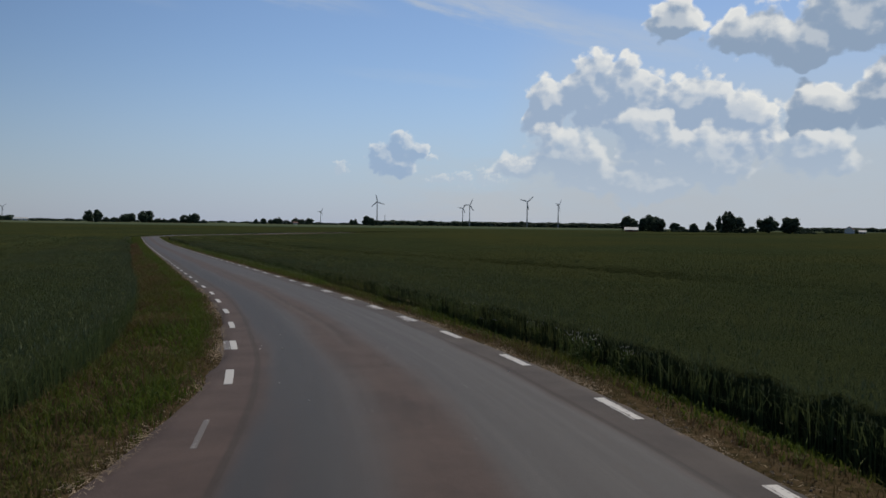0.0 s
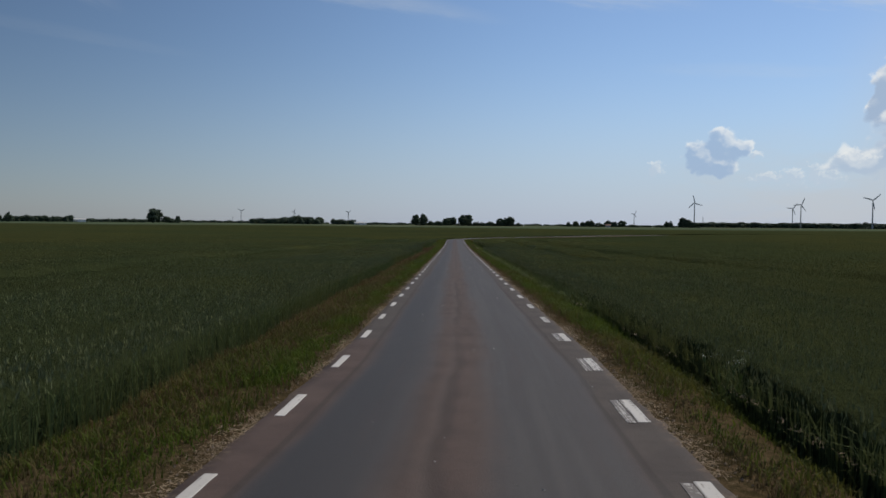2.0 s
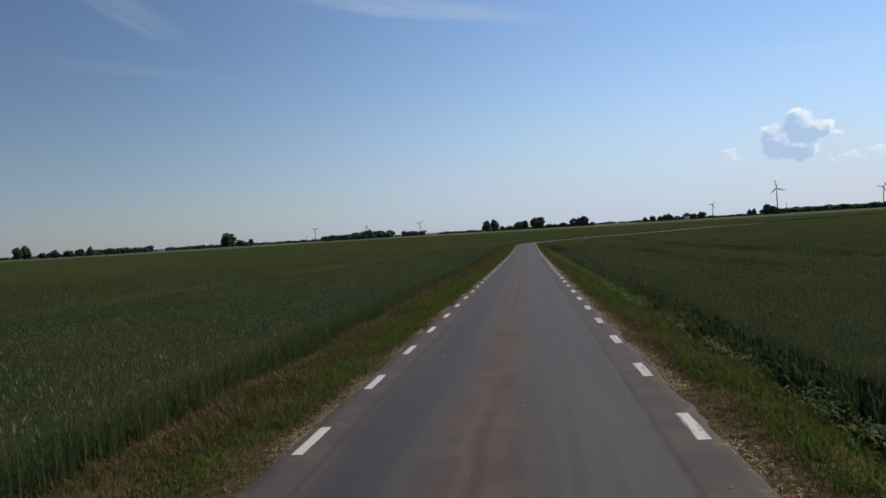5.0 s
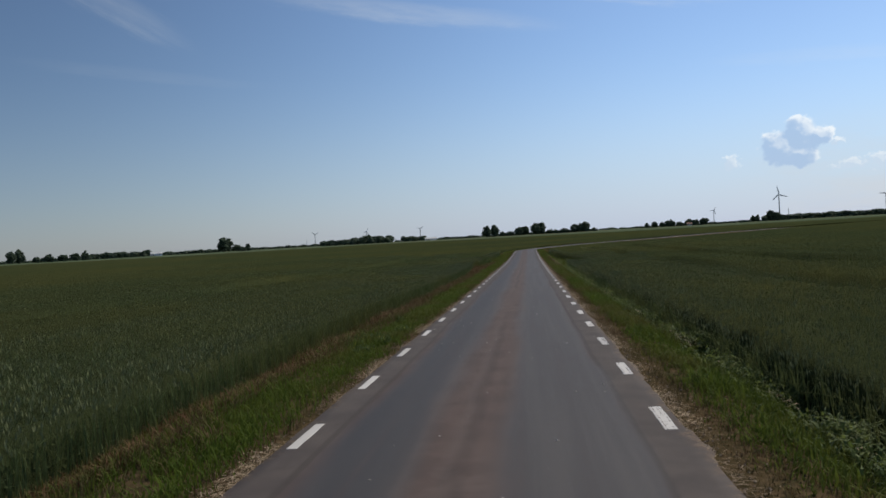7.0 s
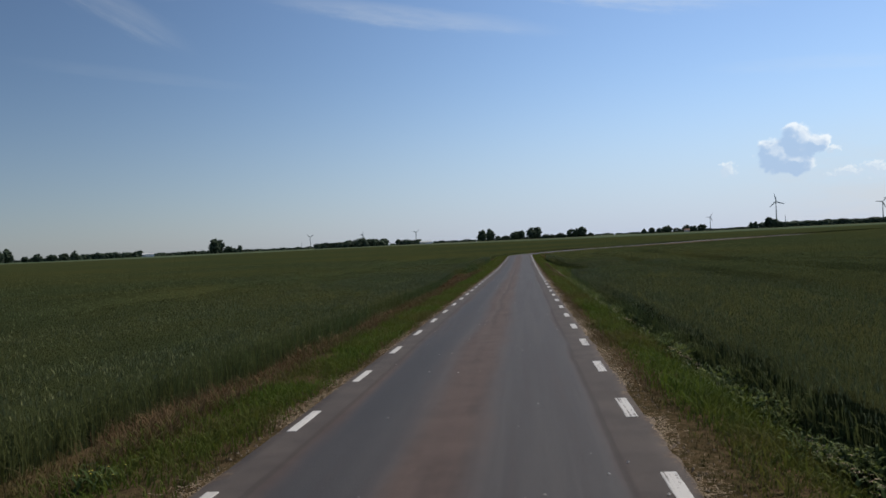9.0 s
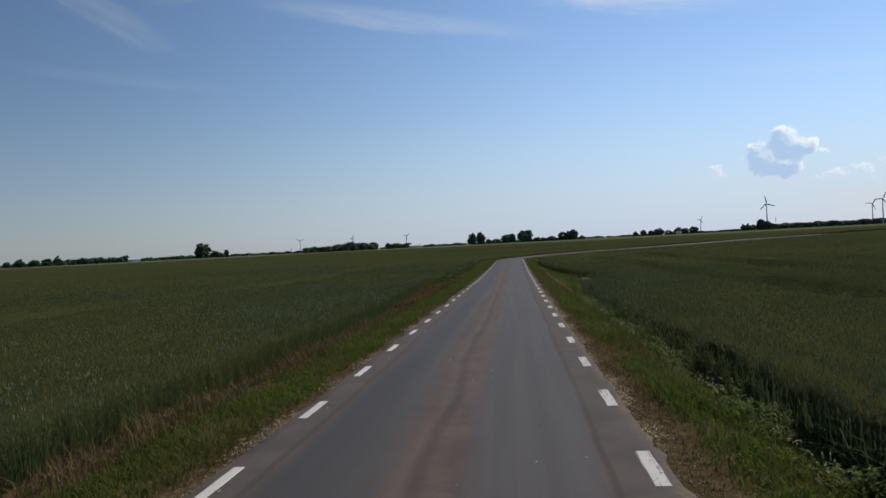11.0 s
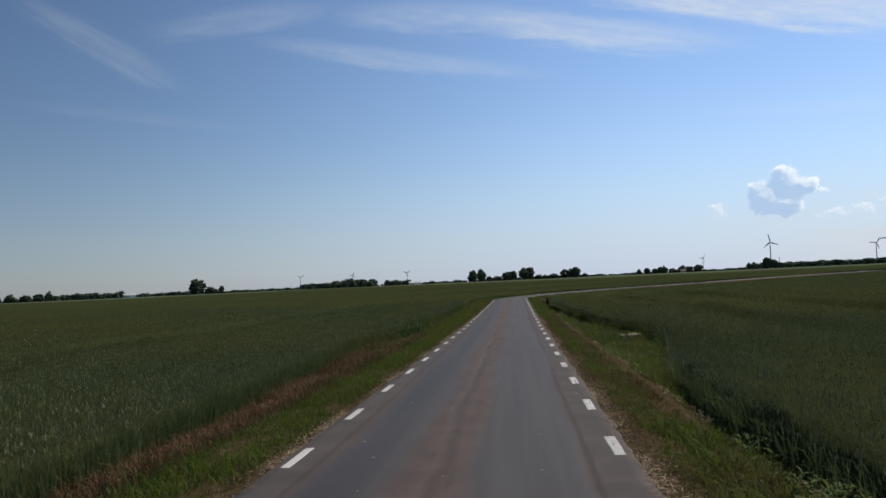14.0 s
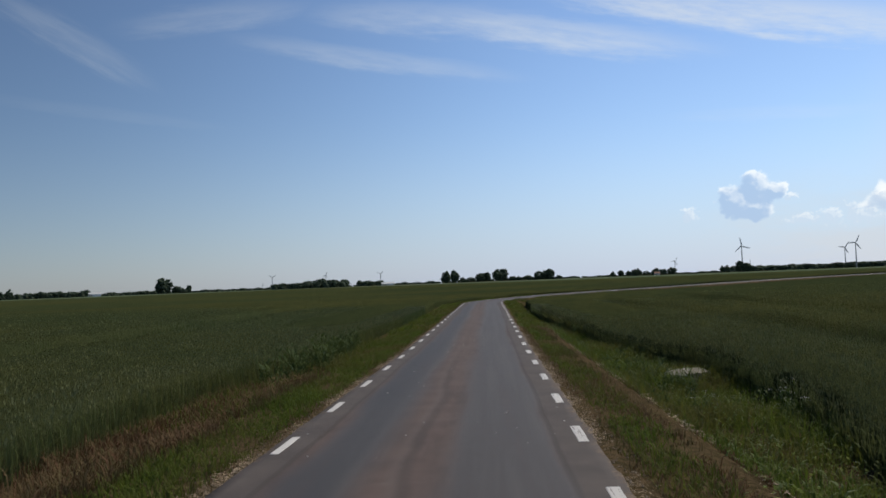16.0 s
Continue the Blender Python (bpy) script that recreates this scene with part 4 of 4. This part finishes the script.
def weed(name, label, category, group, x, y, tall, seed, bloom=None, q=7, petal=0.0075, leaf=1.0):
    """A leafy weed: stems, leaves and, where it flowers, flat heads of small blossoms."""
    r = np.random.default_rng(seed)
    thing = tagged(new(name), label, category, group)
    thing.location = (x, y, float(ground_z(x, y)))
    n = 9
    pos = np.stack([r.normal(0, 0.10, n), r.normal(0, 0.10, n), np.zeros(n)], 1)
    a, b, _ = blades(pos, tall * r.uniform(0.7, 1.0, n), np.full(n, 0.010), r.uniform(0.1, 0.5, n), seed, 0.2)
    tagged(child("stem", mesh_of("stem", a, b, [TALL_WEED]), thing), kind="stuff")
    tips = a.reshape(n, 5, 3)[:, 4]
    m = 60
    k = r.integers(0, n, m)
    t = r.uniform(0.15, 0.9, (m, 1))
    at = pos[k] * (1 - t) + tips[k] * t + r.normal(0, 0.03, (m, 3))
    at[:, 2] = np.abs(at[:, 2])
    a, b, _ = blades(at, leaf * r.uniform(0.05, 0.11, m), leaf * r.uniform(0.012, 0.028, m), r.uniform(0.6, 1.6, m), seed + 1, 0.8)
    tagged(child("leaves", mesh_of("leaves", a, b, [TALL_WEED]), thing), kind="stuff")
    if bloom is not None:
        heads = np.repeat(tips, q, 0) + np.stack([r.normal(0, 0.035, n * q), r.normal(0, 0.035, n * q), r.normal(0.0, 0.008, n * q)], 1)
        s = petal * r.uniform(0.7, 1.2, n * q)
        v = heads[:, None] + s[:, None, None] * np.array([[1, 0, 0], [0, 1, 0.2], [-1, 0, 0], [0, -1, 0.2]])
        tagged(child("blossom", mesh_of("blossom", v.reshape(-1, 3), np.arange(4 * n * q).reshape(-1, 4), [bloom]), thing), kind="stuff")
    return thing


# white umbels at the crop's edge by the first bend, and again by the stream
r = random.Random(12)
for k in range(8):
    y = r.uniform(10.5, 26)
    u = float(right_edge(y) + np.maximum(half_width(y) - 1.64, 0)) + r.uniform(-0.35, 0.05)
    weed("cow_parsley", "tall weed with flat heads of small white flowers", "wildflower", "white umbels in the verge",
         float(middle(y)) + u, y, r.uniform(0.45, 0.75), 200 + k, FLOWER)
for k in range(5):
    y = r.uniform(128, 147)
    weed("cow_parsley", "tall weed with flat heads of small white flowers", "wildflower", "white umbels by the stream",
         r.uniform(3.4, 5.6), y, r.uniform(0.5, 0.8), 230 + k, FLOWER)
for k in range(26):
    y = r.uniform(36, 48) if k < 8 else r.uniform(58, 82) if k < 18 else r.uniform(93, 106)
    u = float(right_edge(y)) + r.uniform(-0.45, 0.0)
    weed("leafy_weed", "pale green broad-leaved weed at the crop edge", "weed", "weeds along the ditch", float(middle(y)) + u, y,
         r.uniform(0.25, 0.5), 260 + k)
for k in range(22):
    y = r.uniform(133, 146)
    weed("leafy_weed", "tall dark weed in the ditch by the culvert", "weed", "weeds by the culvert", -r.uniform(3.7, 4.6), y, r.uniform(0.75, 1.15), 300 + k, leaf=1.7)
for k in range(16):
    y = r.uniform(128, 150)
    weed("leafy_weed", "pale green weed in the stream bed", "weed", "weeds by the stream", r.uniform(3.3, 4.9), y, r.uniform(0.35, 0.65), 360 + k, leaf=1.3)
for k in range(7):
    y = r.uniform(64, 74)
    weed("buttercup", "small weed with yellow flowers in short grass", "wildflower", "yellow flowers in the verge", -r.uniform(2.3, 3.2), y,
         r.uniform(0.12, 0.2), 330 + k, YELLOW, 1, 0.010)


def slab(name, label, category, mat, size, m, seed, group=""):
    """A weathered block with chipped, rounded edges."""
    q = random.Random(seed)
    bm = bmesh.new()
    bmesh.ops.create_cube(bm, size=1.0)
    bmesh.ops.scale(bm, vec=size, verts=bm.verts)
    bmesh.ops.subdivide_edges(bm, edges=bm.edges, cuts=3, use_grid_fill=True)
    for v in bm.verts:
        f = Vector((abs(v.co.x) / size[0], abs(v.co.y) / size[1], abs(v.co.z) / size[2])) * 2
        corner = sum(t > 0.9 for t in f)
        if corner > 1:
            v.co *= 1 - 0.05 * (corner - 1)
        v.co += Vector([q.gauss(0, 0.02) * s for s in size])
    ob = part(name, bm, mat, None, label)
    ob.matrix_basis = m
    return tagged(ob, "", category, group)


slab("concrete_slab", "pale weathered concrete slab lying by the stream bed", "slab", CONCRETE, (0.92, 0.75, 0.34),
     pose(5.32, 135.6, float(ground_z(5.32, 135.6)) + 0.08, 3, -4, 8), 1)
for k, (x, y, s, turn) in enumerate(((-3.50, 70.8, 0.46, 10), (-3.75, 70.5, 0.28, 60))):
    slab("field_stone", "flat grey limestone half sunk in the verge", "stone", STONE, (s, s * 0.7, s * 0.36),
         pose(x, y, float(ground_z(x, y)) + s * 0.14, 6, -5, turn), 10 + k, "stones by the field drain")

# ---------------------------------------------------------------- the distance
def from_start(az, dist):
    """A place on the land by its bearing, clockwise from +y, and its distance."""
    a = radians(az)
    x, y = dist * math.sin(a), 30 + dist * math.cos(a)
    return x, y, float(ground_z(x, y))


def clump_mesh(name, mids, sizes, seed, mat, spread=1.0):
    """A crown: many small uneven lumps of leaf, each a rough ball with loose sprays round it."""
    r = np.random.default_rng(seed)
    bm = bmesh.new()
    bmesh.ops.create_icosphere(bm, subdivisions=1, radius=1.0)
    bv = np.array([v.co[:] for v in bm.verts])
    bf = np.array([[v.index for v in f.verts] for f in bm.faces])
    bm.free()
    n = len(mids)
    v = bv[None] * (1 + r.normal(0, 0.22, (n, len(bv), 1)))
    v = v * sizes[:, None, None] * np.array([spread, spread, 0.85]) + mids[:, None]
    f = bf[None] + (np.arange(n) * len(bv))[:, None, None]
    v, f = v.reshape(-1, 3), f.reshape(-1, 3)
    m = n * 14
    k = np.repeat(np.arange(n), 14)
    d = r.normal(0, 1, (m, 3))
    d /= np.linalg.norm(d, axis=1, keepdims=True)
    c = mids[k] + d * sizes[k, None] * r.uniform(0.9, 1.35, (m, 1)) * np.array([spread, spread, 0.85])
    s = sizes[k] * r.uniform(0.18, 0.42, m)
    a, b = r.normal(0, 1, (m, 3)), r.normal(0, 1, (m, 3))
    leaf = np.stack([c + a * s[:, None] * 0.6, c + b * s[:, None] * 0.6, c - (a + b) * s[:, None] * 0.4], 1).reshape(-1, 3)
    f = np.concatenate([f, np.arange(3 * m).reshape(-1, 3) + len(v)])
    return mesh_of(name, np.concatenate([v, leaf]), f, [mat])


def limb(bm, a, b, ra, rb, sides=7):
    """A tapered round branch."""
    a, b = Vector(a), Vector(b)
    q = (b - a).to_track_quat("Z", "Y")
    rings = []
    for p, rad in ((a, ra), ((a + b) / 2, (ra + rb) * 0.48), (b, rb)):
        rings.append([bm.verts.new(p + q @ Vector((rad * math.cos(6.2832 * k / sides), rad * math.sin(6.2832 * k / sides), 0))) for k in range(sides)])
    for lo, hi in zip(rings, rings[1:]):
        for k in range(sides):
            bm.faces.new((lo[k], lo[(k + 1) % sides], hi[(k + 1) % sides], hi[k]))


def tree(az, dist, high, wide, seed, label, group, slim=False):
    r = np.random.default_rng(seed)
    x, y, z = from_start(az, dist)
    thing = tagged(new("tree"), label, "tree", group)
    thing.location = (x, y, z - 0.3)
    bm = bmesh.new()
    stem = high * (0.03 if not slim else 0.02)
    limb(bm, (0, 0, 0), (0.1, 0, stem + high * 0.2), high * 0.03, high * 0.018)
    for k in range(6):
        t = 1.05 * k + r.uniform(0, 0.6)
        limb(bm, (0.05, 0, stem + high * 0.03 * k), (wide * 0.3 * math.cos(t), wide * 0.3 * math.sin(t), stem + high * r.uniform(0.25, 0.55)), high * 0.011, high * 0.003, 5)
    part("trunk", bm, BARK, thing)
    n = 80
    d = r.normal(0, 1, (n, 3))
    d /= np.linalg.norm(d, axis=1, keepdims=True)
    q = r.uniform(0.35, 1.0, (n, 1)) ** 0.5
    lobes = 1 + 0.16 * np.sin(3 * np.arctan2(d[:, 1:2], d[:, 0:1]) + seed) + r.normal(0, 0.07, (n, 1))
    half = (high - stem) / 2
    mids = d * q * lobes * np.array([wide * 0.42, wide * 0.42, half * 0.86]) + np.array([0, 0, stem + half])
    mids[:, :2] *= (1.0 - 0.25 * np.clip((mids[:, 2:3] - stem - half) / half, 0, 1))
    sizes = r.uniform(0.10, 0.19, n) * min(wide, high) * (1.0 if not slim else 1.5)
    child("crown", clump_mesh("crown", mids, sizes, seed + 1, HAZED_CROWN), thing)
    return thing


BROAD = "broad dark green deciduous tree on the far field edge"
NARROW = "narrow dark green tree on the far field edge"


def stand(rows, group, dist, seed, label=BROAD):
    """Trees by bearing, width and height in degrees as seen from the road."""
    for k, (az, wide, high) in enumerate(rows):
        tree(az, dist + 17 * (k % 3), math.radians(high) * dist, math.radians(wide) * dist * 1.22, seed + 10 * k, label if wide > 0.5 * high else NARROW, group, wide < 0.5 * high)


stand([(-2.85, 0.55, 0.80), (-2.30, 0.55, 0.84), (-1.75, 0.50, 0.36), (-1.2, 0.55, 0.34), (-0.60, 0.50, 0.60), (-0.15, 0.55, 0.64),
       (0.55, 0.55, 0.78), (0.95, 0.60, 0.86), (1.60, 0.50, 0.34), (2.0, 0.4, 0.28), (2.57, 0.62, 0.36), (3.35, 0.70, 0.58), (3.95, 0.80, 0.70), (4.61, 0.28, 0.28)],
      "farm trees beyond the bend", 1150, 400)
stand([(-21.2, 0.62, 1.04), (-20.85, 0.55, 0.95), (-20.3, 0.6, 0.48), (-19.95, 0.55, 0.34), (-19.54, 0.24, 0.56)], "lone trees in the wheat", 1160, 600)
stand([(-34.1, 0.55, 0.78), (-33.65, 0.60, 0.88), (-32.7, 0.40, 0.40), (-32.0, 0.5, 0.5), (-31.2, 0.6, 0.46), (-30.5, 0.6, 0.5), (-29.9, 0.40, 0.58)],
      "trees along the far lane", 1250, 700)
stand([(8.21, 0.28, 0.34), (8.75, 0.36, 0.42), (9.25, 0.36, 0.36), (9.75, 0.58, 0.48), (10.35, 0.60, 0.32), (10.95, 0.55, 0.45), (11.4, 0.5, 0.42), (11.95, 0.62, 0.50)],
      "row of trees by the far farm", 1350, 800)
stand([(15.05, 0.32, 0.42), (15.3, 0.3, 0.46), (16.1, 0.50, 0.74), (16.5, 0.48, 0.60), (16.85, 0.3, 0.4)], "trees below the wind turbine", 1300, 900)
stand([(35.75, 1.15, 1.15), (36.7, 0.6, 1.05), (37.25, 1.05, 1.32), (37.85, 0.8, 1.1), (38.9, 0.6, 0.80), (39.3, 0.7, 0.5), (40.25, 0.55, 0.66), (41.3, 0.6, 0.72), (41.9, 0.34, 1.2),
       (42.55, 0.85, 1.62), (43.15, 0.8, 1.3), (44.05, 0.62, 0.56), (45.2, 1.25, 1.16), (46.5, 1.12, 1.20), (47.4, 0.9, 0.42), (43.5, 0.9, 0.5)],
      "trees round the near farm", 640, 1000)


def wood(name, label, az0, az1, dist, high, seed, deep=60.0, count=160, dip=0.35):
    """A belt of woodland far off: overlapping crowns of uneven height."""
    r = np.random.default_rng(seed)
    az = np.sort(r.uniform(az0, az1, count))
    a = np.radians(az)
    dd = dist + r.uniform(0, deep, count)
    x, y = dd * np.sin(a), 30 + dd * np.cos(a)
    z = ground_z(x, y)
    h = high * (1 - dip * 0.5 + dip * 0.5 * np.sin(az * 2.3 + seed) * np.sin(az * 5.1) + r.normal(0, 0.07, count))
    mids, sizes = [], []
    for lift, size in ((0.18, 0.36), (0.52, 0.34), (0.80, 0.20)):
        mids.append(np.stack([x + r.normal(0, high * 0.15, count), y, z + h * lift], 1))
        sizes.append(h * size * r.uniform(0.8, 1.25, count))
    ob = new(name, clump_mesh(name, np.concatenate(mids), np.concatenate(sizes), seed, HAZED_CROWN, max(1.0, dist * 0.00075)))
    return tagged(ob, label, "woodland", kind="stuff")


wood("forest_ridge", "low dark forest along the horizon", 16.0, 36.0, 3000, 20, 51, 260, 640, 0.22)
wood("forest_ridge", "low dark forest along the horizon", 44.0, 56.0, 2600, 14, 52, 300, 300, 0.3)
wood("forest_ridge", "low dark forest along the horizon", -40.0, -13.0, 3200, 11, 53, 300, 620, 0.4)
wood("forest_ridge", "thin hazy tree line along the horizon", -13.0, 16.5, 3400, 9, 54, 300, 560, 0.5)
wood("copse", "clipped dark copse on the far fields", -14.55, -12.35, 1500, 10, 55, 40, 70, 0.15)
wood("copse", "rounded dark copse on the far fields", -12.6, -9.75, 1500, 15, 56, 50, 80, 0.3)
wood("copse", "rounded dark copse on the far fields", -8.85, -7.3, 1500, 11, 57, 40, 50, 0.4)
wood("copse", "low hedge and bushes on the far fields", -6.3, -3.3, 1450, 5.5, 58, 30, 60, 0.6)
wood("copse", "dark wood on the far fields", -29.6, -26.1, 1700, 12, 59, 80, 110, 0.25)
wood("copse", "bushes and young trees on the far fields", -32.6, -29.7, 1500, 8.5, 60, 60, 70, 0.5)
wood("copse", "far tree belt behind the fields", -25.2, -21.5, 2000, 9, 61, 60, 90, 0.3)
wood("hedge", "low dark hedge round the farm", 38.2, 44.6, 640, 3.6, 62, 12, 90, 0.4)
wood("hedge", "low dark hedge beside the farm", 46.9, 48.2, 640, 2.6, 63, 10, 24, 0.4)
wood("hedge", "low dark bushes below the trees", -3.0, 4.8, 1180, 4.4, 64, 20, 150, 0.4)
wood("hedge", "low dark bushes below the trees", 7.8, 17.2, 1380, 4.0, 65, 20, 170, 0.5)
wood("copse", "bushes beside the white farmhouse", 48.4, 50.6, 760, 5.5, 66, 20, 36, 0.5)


def turbine(az, dist, hub, spin, yaw, label):
    """A three-bladed wind turbine at rest."""
    x, y, z = from_start(az, dist)
    thing = tagged(new("wind_turbine"), label, "wind turbine", "wind turbines on the horizon")
    thing.matrix_basis = pose(x, y, z - 0.5, 0, 0, yaw - az)
    bm = bmesh.new()
    n = 20
    rings = []
    for t in range(9):
        q = t / 8
        rad = 2.1 - 0.95 * q
        rings.append([bm.verts.new((rad * math.cos(6.2832 * k / n), rad * math.sin(6.2832 * k / n), (hub - 1.5) * q)) for k in range(n)])
    for lo, hi in zip(rings, rings[1:]):
        for k in range(n):
            bm.faces.new((lo[k], lo[(k + 1) % n], hi[(k + 1) % n], hi[k]))
    bm.faces.new(rings[-1])
    part("tower", bm, STEEL, thing)
    bm = bmesh.new()
    bmesh.ops.create_cube(bm, size=1.0)
    bmesh.ops.scale(bm, vec=(3.0, 8.5, 3.2), verts=bm.verts)
    bmesh.ops.translate(bm, vec=(0, 1.6, hub), verts=bm.verts)
    bmesh.ops.bevel(bm, geom=bm.edges[:], offset=0.7, segments=2, affect="EDGES")
    part("nacelle", bm, STEEL, thing)
    bm = bmesh.new()
    bmesh.ops.create_uvsphere(bm, u_segments=14, v_segments=8, radius=1.5, matrix=Matrix.Translation((0, -3.2, hub)) @ Matrix.Diagonal((1, 1.3, 1, 1)))
    part("hub", bm, STEEL, thing)
    reach = hub * 0.32
    for k in range(3):
        bm = bmesh.new()
        rings = []
        for t in range(9):
            q = t / 8
            chord = 1.0 + 1.9 * math.sin(min(q * 5, 1) * 1.57) * (1 - q) ** 0.8 if q < 1 else 0.35
            thick = 0.9 * (1 - q) + 0.12
            rings.append([bm.verts.new((chord * cx + 0.2 * chord, thick * cy * 0.5 - 3.2, 1.0 + reach * q)) for cx, cy in ((-0.6, 0), (-0.2, 1), (0.5, 0.5), (0.8, 0), (0.5, -0.5), (-0.2, -1))])
        for lo, hi in zip(rings, rings[1:]):
            for j in range(6):
                bm.faces.new((lo[j], lo[(j + 1) % 6], hi[(j + 1) % 6], hi[j]))
        bm.faces.new(rings[-1])
        turn = Matrix.Translation((0, 0, hub)) @ Matrix.Rotation(radians(spin + 120 * k), 4, "Y")
        bmesh.ops.transform(bm, matrix=turn, verts=bm.verts)
        part("blade", bm, STEEL, thing)
    return thing


GREY = "slender grey three-bladed wind turbine on the horizon"
for az, dist, hub, spin, yaw in ((16.80, 2600, 77, -12, 8), (23.0, 3350, 76, 35, 20), (23.52, 2900, 79, 25, 15), (27.72, 2420, 78, 48, -5),
                                 (29.93, 2650, 76, 40, 60), (12.73, 4300, 67, 30, 25), (-7.68, 4400, 64, 50, 10), (-11.52, 4400, 65, 20, 30), (-15.17, 4350, 64, 60, 5)):
    turbine(az, dist, hub, spin, yaw, GREY)


def mast(az, dist, high):
    x, y, z = from_start(az, dist)
    thing = tagged(new("radio_mast"), "thin grey mast standing on the horizon", "mast", "masts on the horizon")
    thing.location = (x, y, z - 0.5)
    bm = bmesh.new()
    limb(bm, (0, 0, 0), (0, 0, high), 1.1, 0.8, 8)
    part("pole", bm, STEEL, thing)
    for k in range(3):
        bm = bmesh.new()
        limb(bm, (0, 0, high * (0.75 + 0.1 * k)), (1.8 * math.cos(2.1 * k), 1.8 * math.sin(2.1 * k), high * (0.77 + 0.1 * k)), 0.4, 0.4, 6)
        part("antenna", bm, STEEL, thing)


mast(17.36, 3000, 40)
mast(-15.75, 3600, 28)


def barn(name, label, az, dist, wide, deep, wall, ridge, mats, yaw=0.0, doors=0, windows=0, lift=0.0):
    """A gabled farm building: walls, two roof slopes with eaves, doors and windows set in the long side."""
    x, y, z = from_start(az, dist)
    thing = tagged(new(name), label, "farm building", "farm buildings")
    thing.matrix_basis = pose(x, y, z - 0.2 + lift, 0, 0, yaw - az)
    w2, d2 = wide / 2, deep / 2
    bm = bmesh.new()
    low = [bm.verts.new(c) for c in ((-w2, -d2, 0), (w2, -d2, 0), (w2, d2, 0), (-w2, d2, 0))]
    top = [bm.verts.new(c) for c in ((-w2, -d2, wall), (w2, -d2, wall), (w2, d2, wall), (-w2, d2, wall))]
    peak = [bm.verts.new((-w2, 0, ridge)), bm.verts.new((w2, 0, ridge))]
    for k in range(4):
        bm.faces.new((low[k], low[(k + 1) % 4], top[(k + 1) % 4], top[k]))
    bm.faces.new((top[1], top[2], peak[1]))
    bm.faces.new((top[3], top[0], peak[0]))
    part("wall", bm, mats[0], thing)
    for s in (-1, 1):
        bm = bmesh.new()
        e = 0.5
        slope = (ridge - wall) / d2
        for up in (0.03, 0.23):
            for px in (-w2 - e, w2 + e):
                bm.verts.new((px, s * (d2 + e), wall - e * slope + up))
                bm.verts.new((px, 0, ridge + up))
        bm.verts.ensure_lookup_table()
        v = bm.verts
        for q in ((0, 1, 3, 2), (4, 6, 7, 5), (0, 2, 6, 4), (1, 5, 7, 3), (0, 4, 5, 1), (2, 3, 7, 6)):
            bm.faces.new([v[i] for i in q])
        bmesh.ops.recalc_face_normals(bm, faces=bm.faces)
        part("roof", bm, mats[1], thing)
    total = doors + windows
    for k in range(total):
        px = -w2 + wide * (k + 0.5) / total
        bm = bmesh.new()
        bmesh.ops.create_cube(bm, size=1.0)
        size = (min(3.0, wide / total * 0.5), 0.16, wall * 0.75) if k < doors else (1.1, 0.16, 1.1)
        bmesh.ops.scale(bm, vec=size, verts=bm.verts)
        bmesh.ops.translate(bm, vec=(px, -d2, size[2] / 2 + 0.02 if k < doors else wall * 0.55), verts=bm.verts)
        bmesh.ops.bevel(bm, geom=bm.edges[:], offset=0.03, segments=1, affect="EDGES")
        part("door" if k < doors else "window", bm, BOARD if k < doors else GLASS, thing)
    return thing


barn("barn", "red wooden barn with a pale sheet roof before trees", 36.0, 600, 9.5, 7, 2.2, 4.0, (RED_WALL, ROOF), 0, 1, 2)
barn("farmhouse", "white gabled farmhouse behind bushes", 49.95, 760, 4.6, 7, 4.5, 6.8, (WHITE_WALL, TILE_ROOF), 80, 1, 2)
barn("shed", "small white shed beside the farmhouse", 50.7, 760, 5.0, 4, 2.4, 3.6, (WHITE_WALL, ROOF), 10, 1, 1)
barn("barn", "long white barn on the far fields", -25.65, 1650, 21, 9, 4.5, 7.2, (WHITE_WALL, ROOF), 4, 2, 4)
barn("barn", "low white-roofed farm hall far off", -6.85, 1420, 21, 10, 3.0, 5.2, (WHITE_WALL, ROOF), 6, 2, 3)
barn("farmhouse", "white farmhouse below a row of trees", 11.0, 1300, 7.5, 6, 2.8, 4.8, (WHITE_WALL, TILE_ROOF), 3, 1, 3)
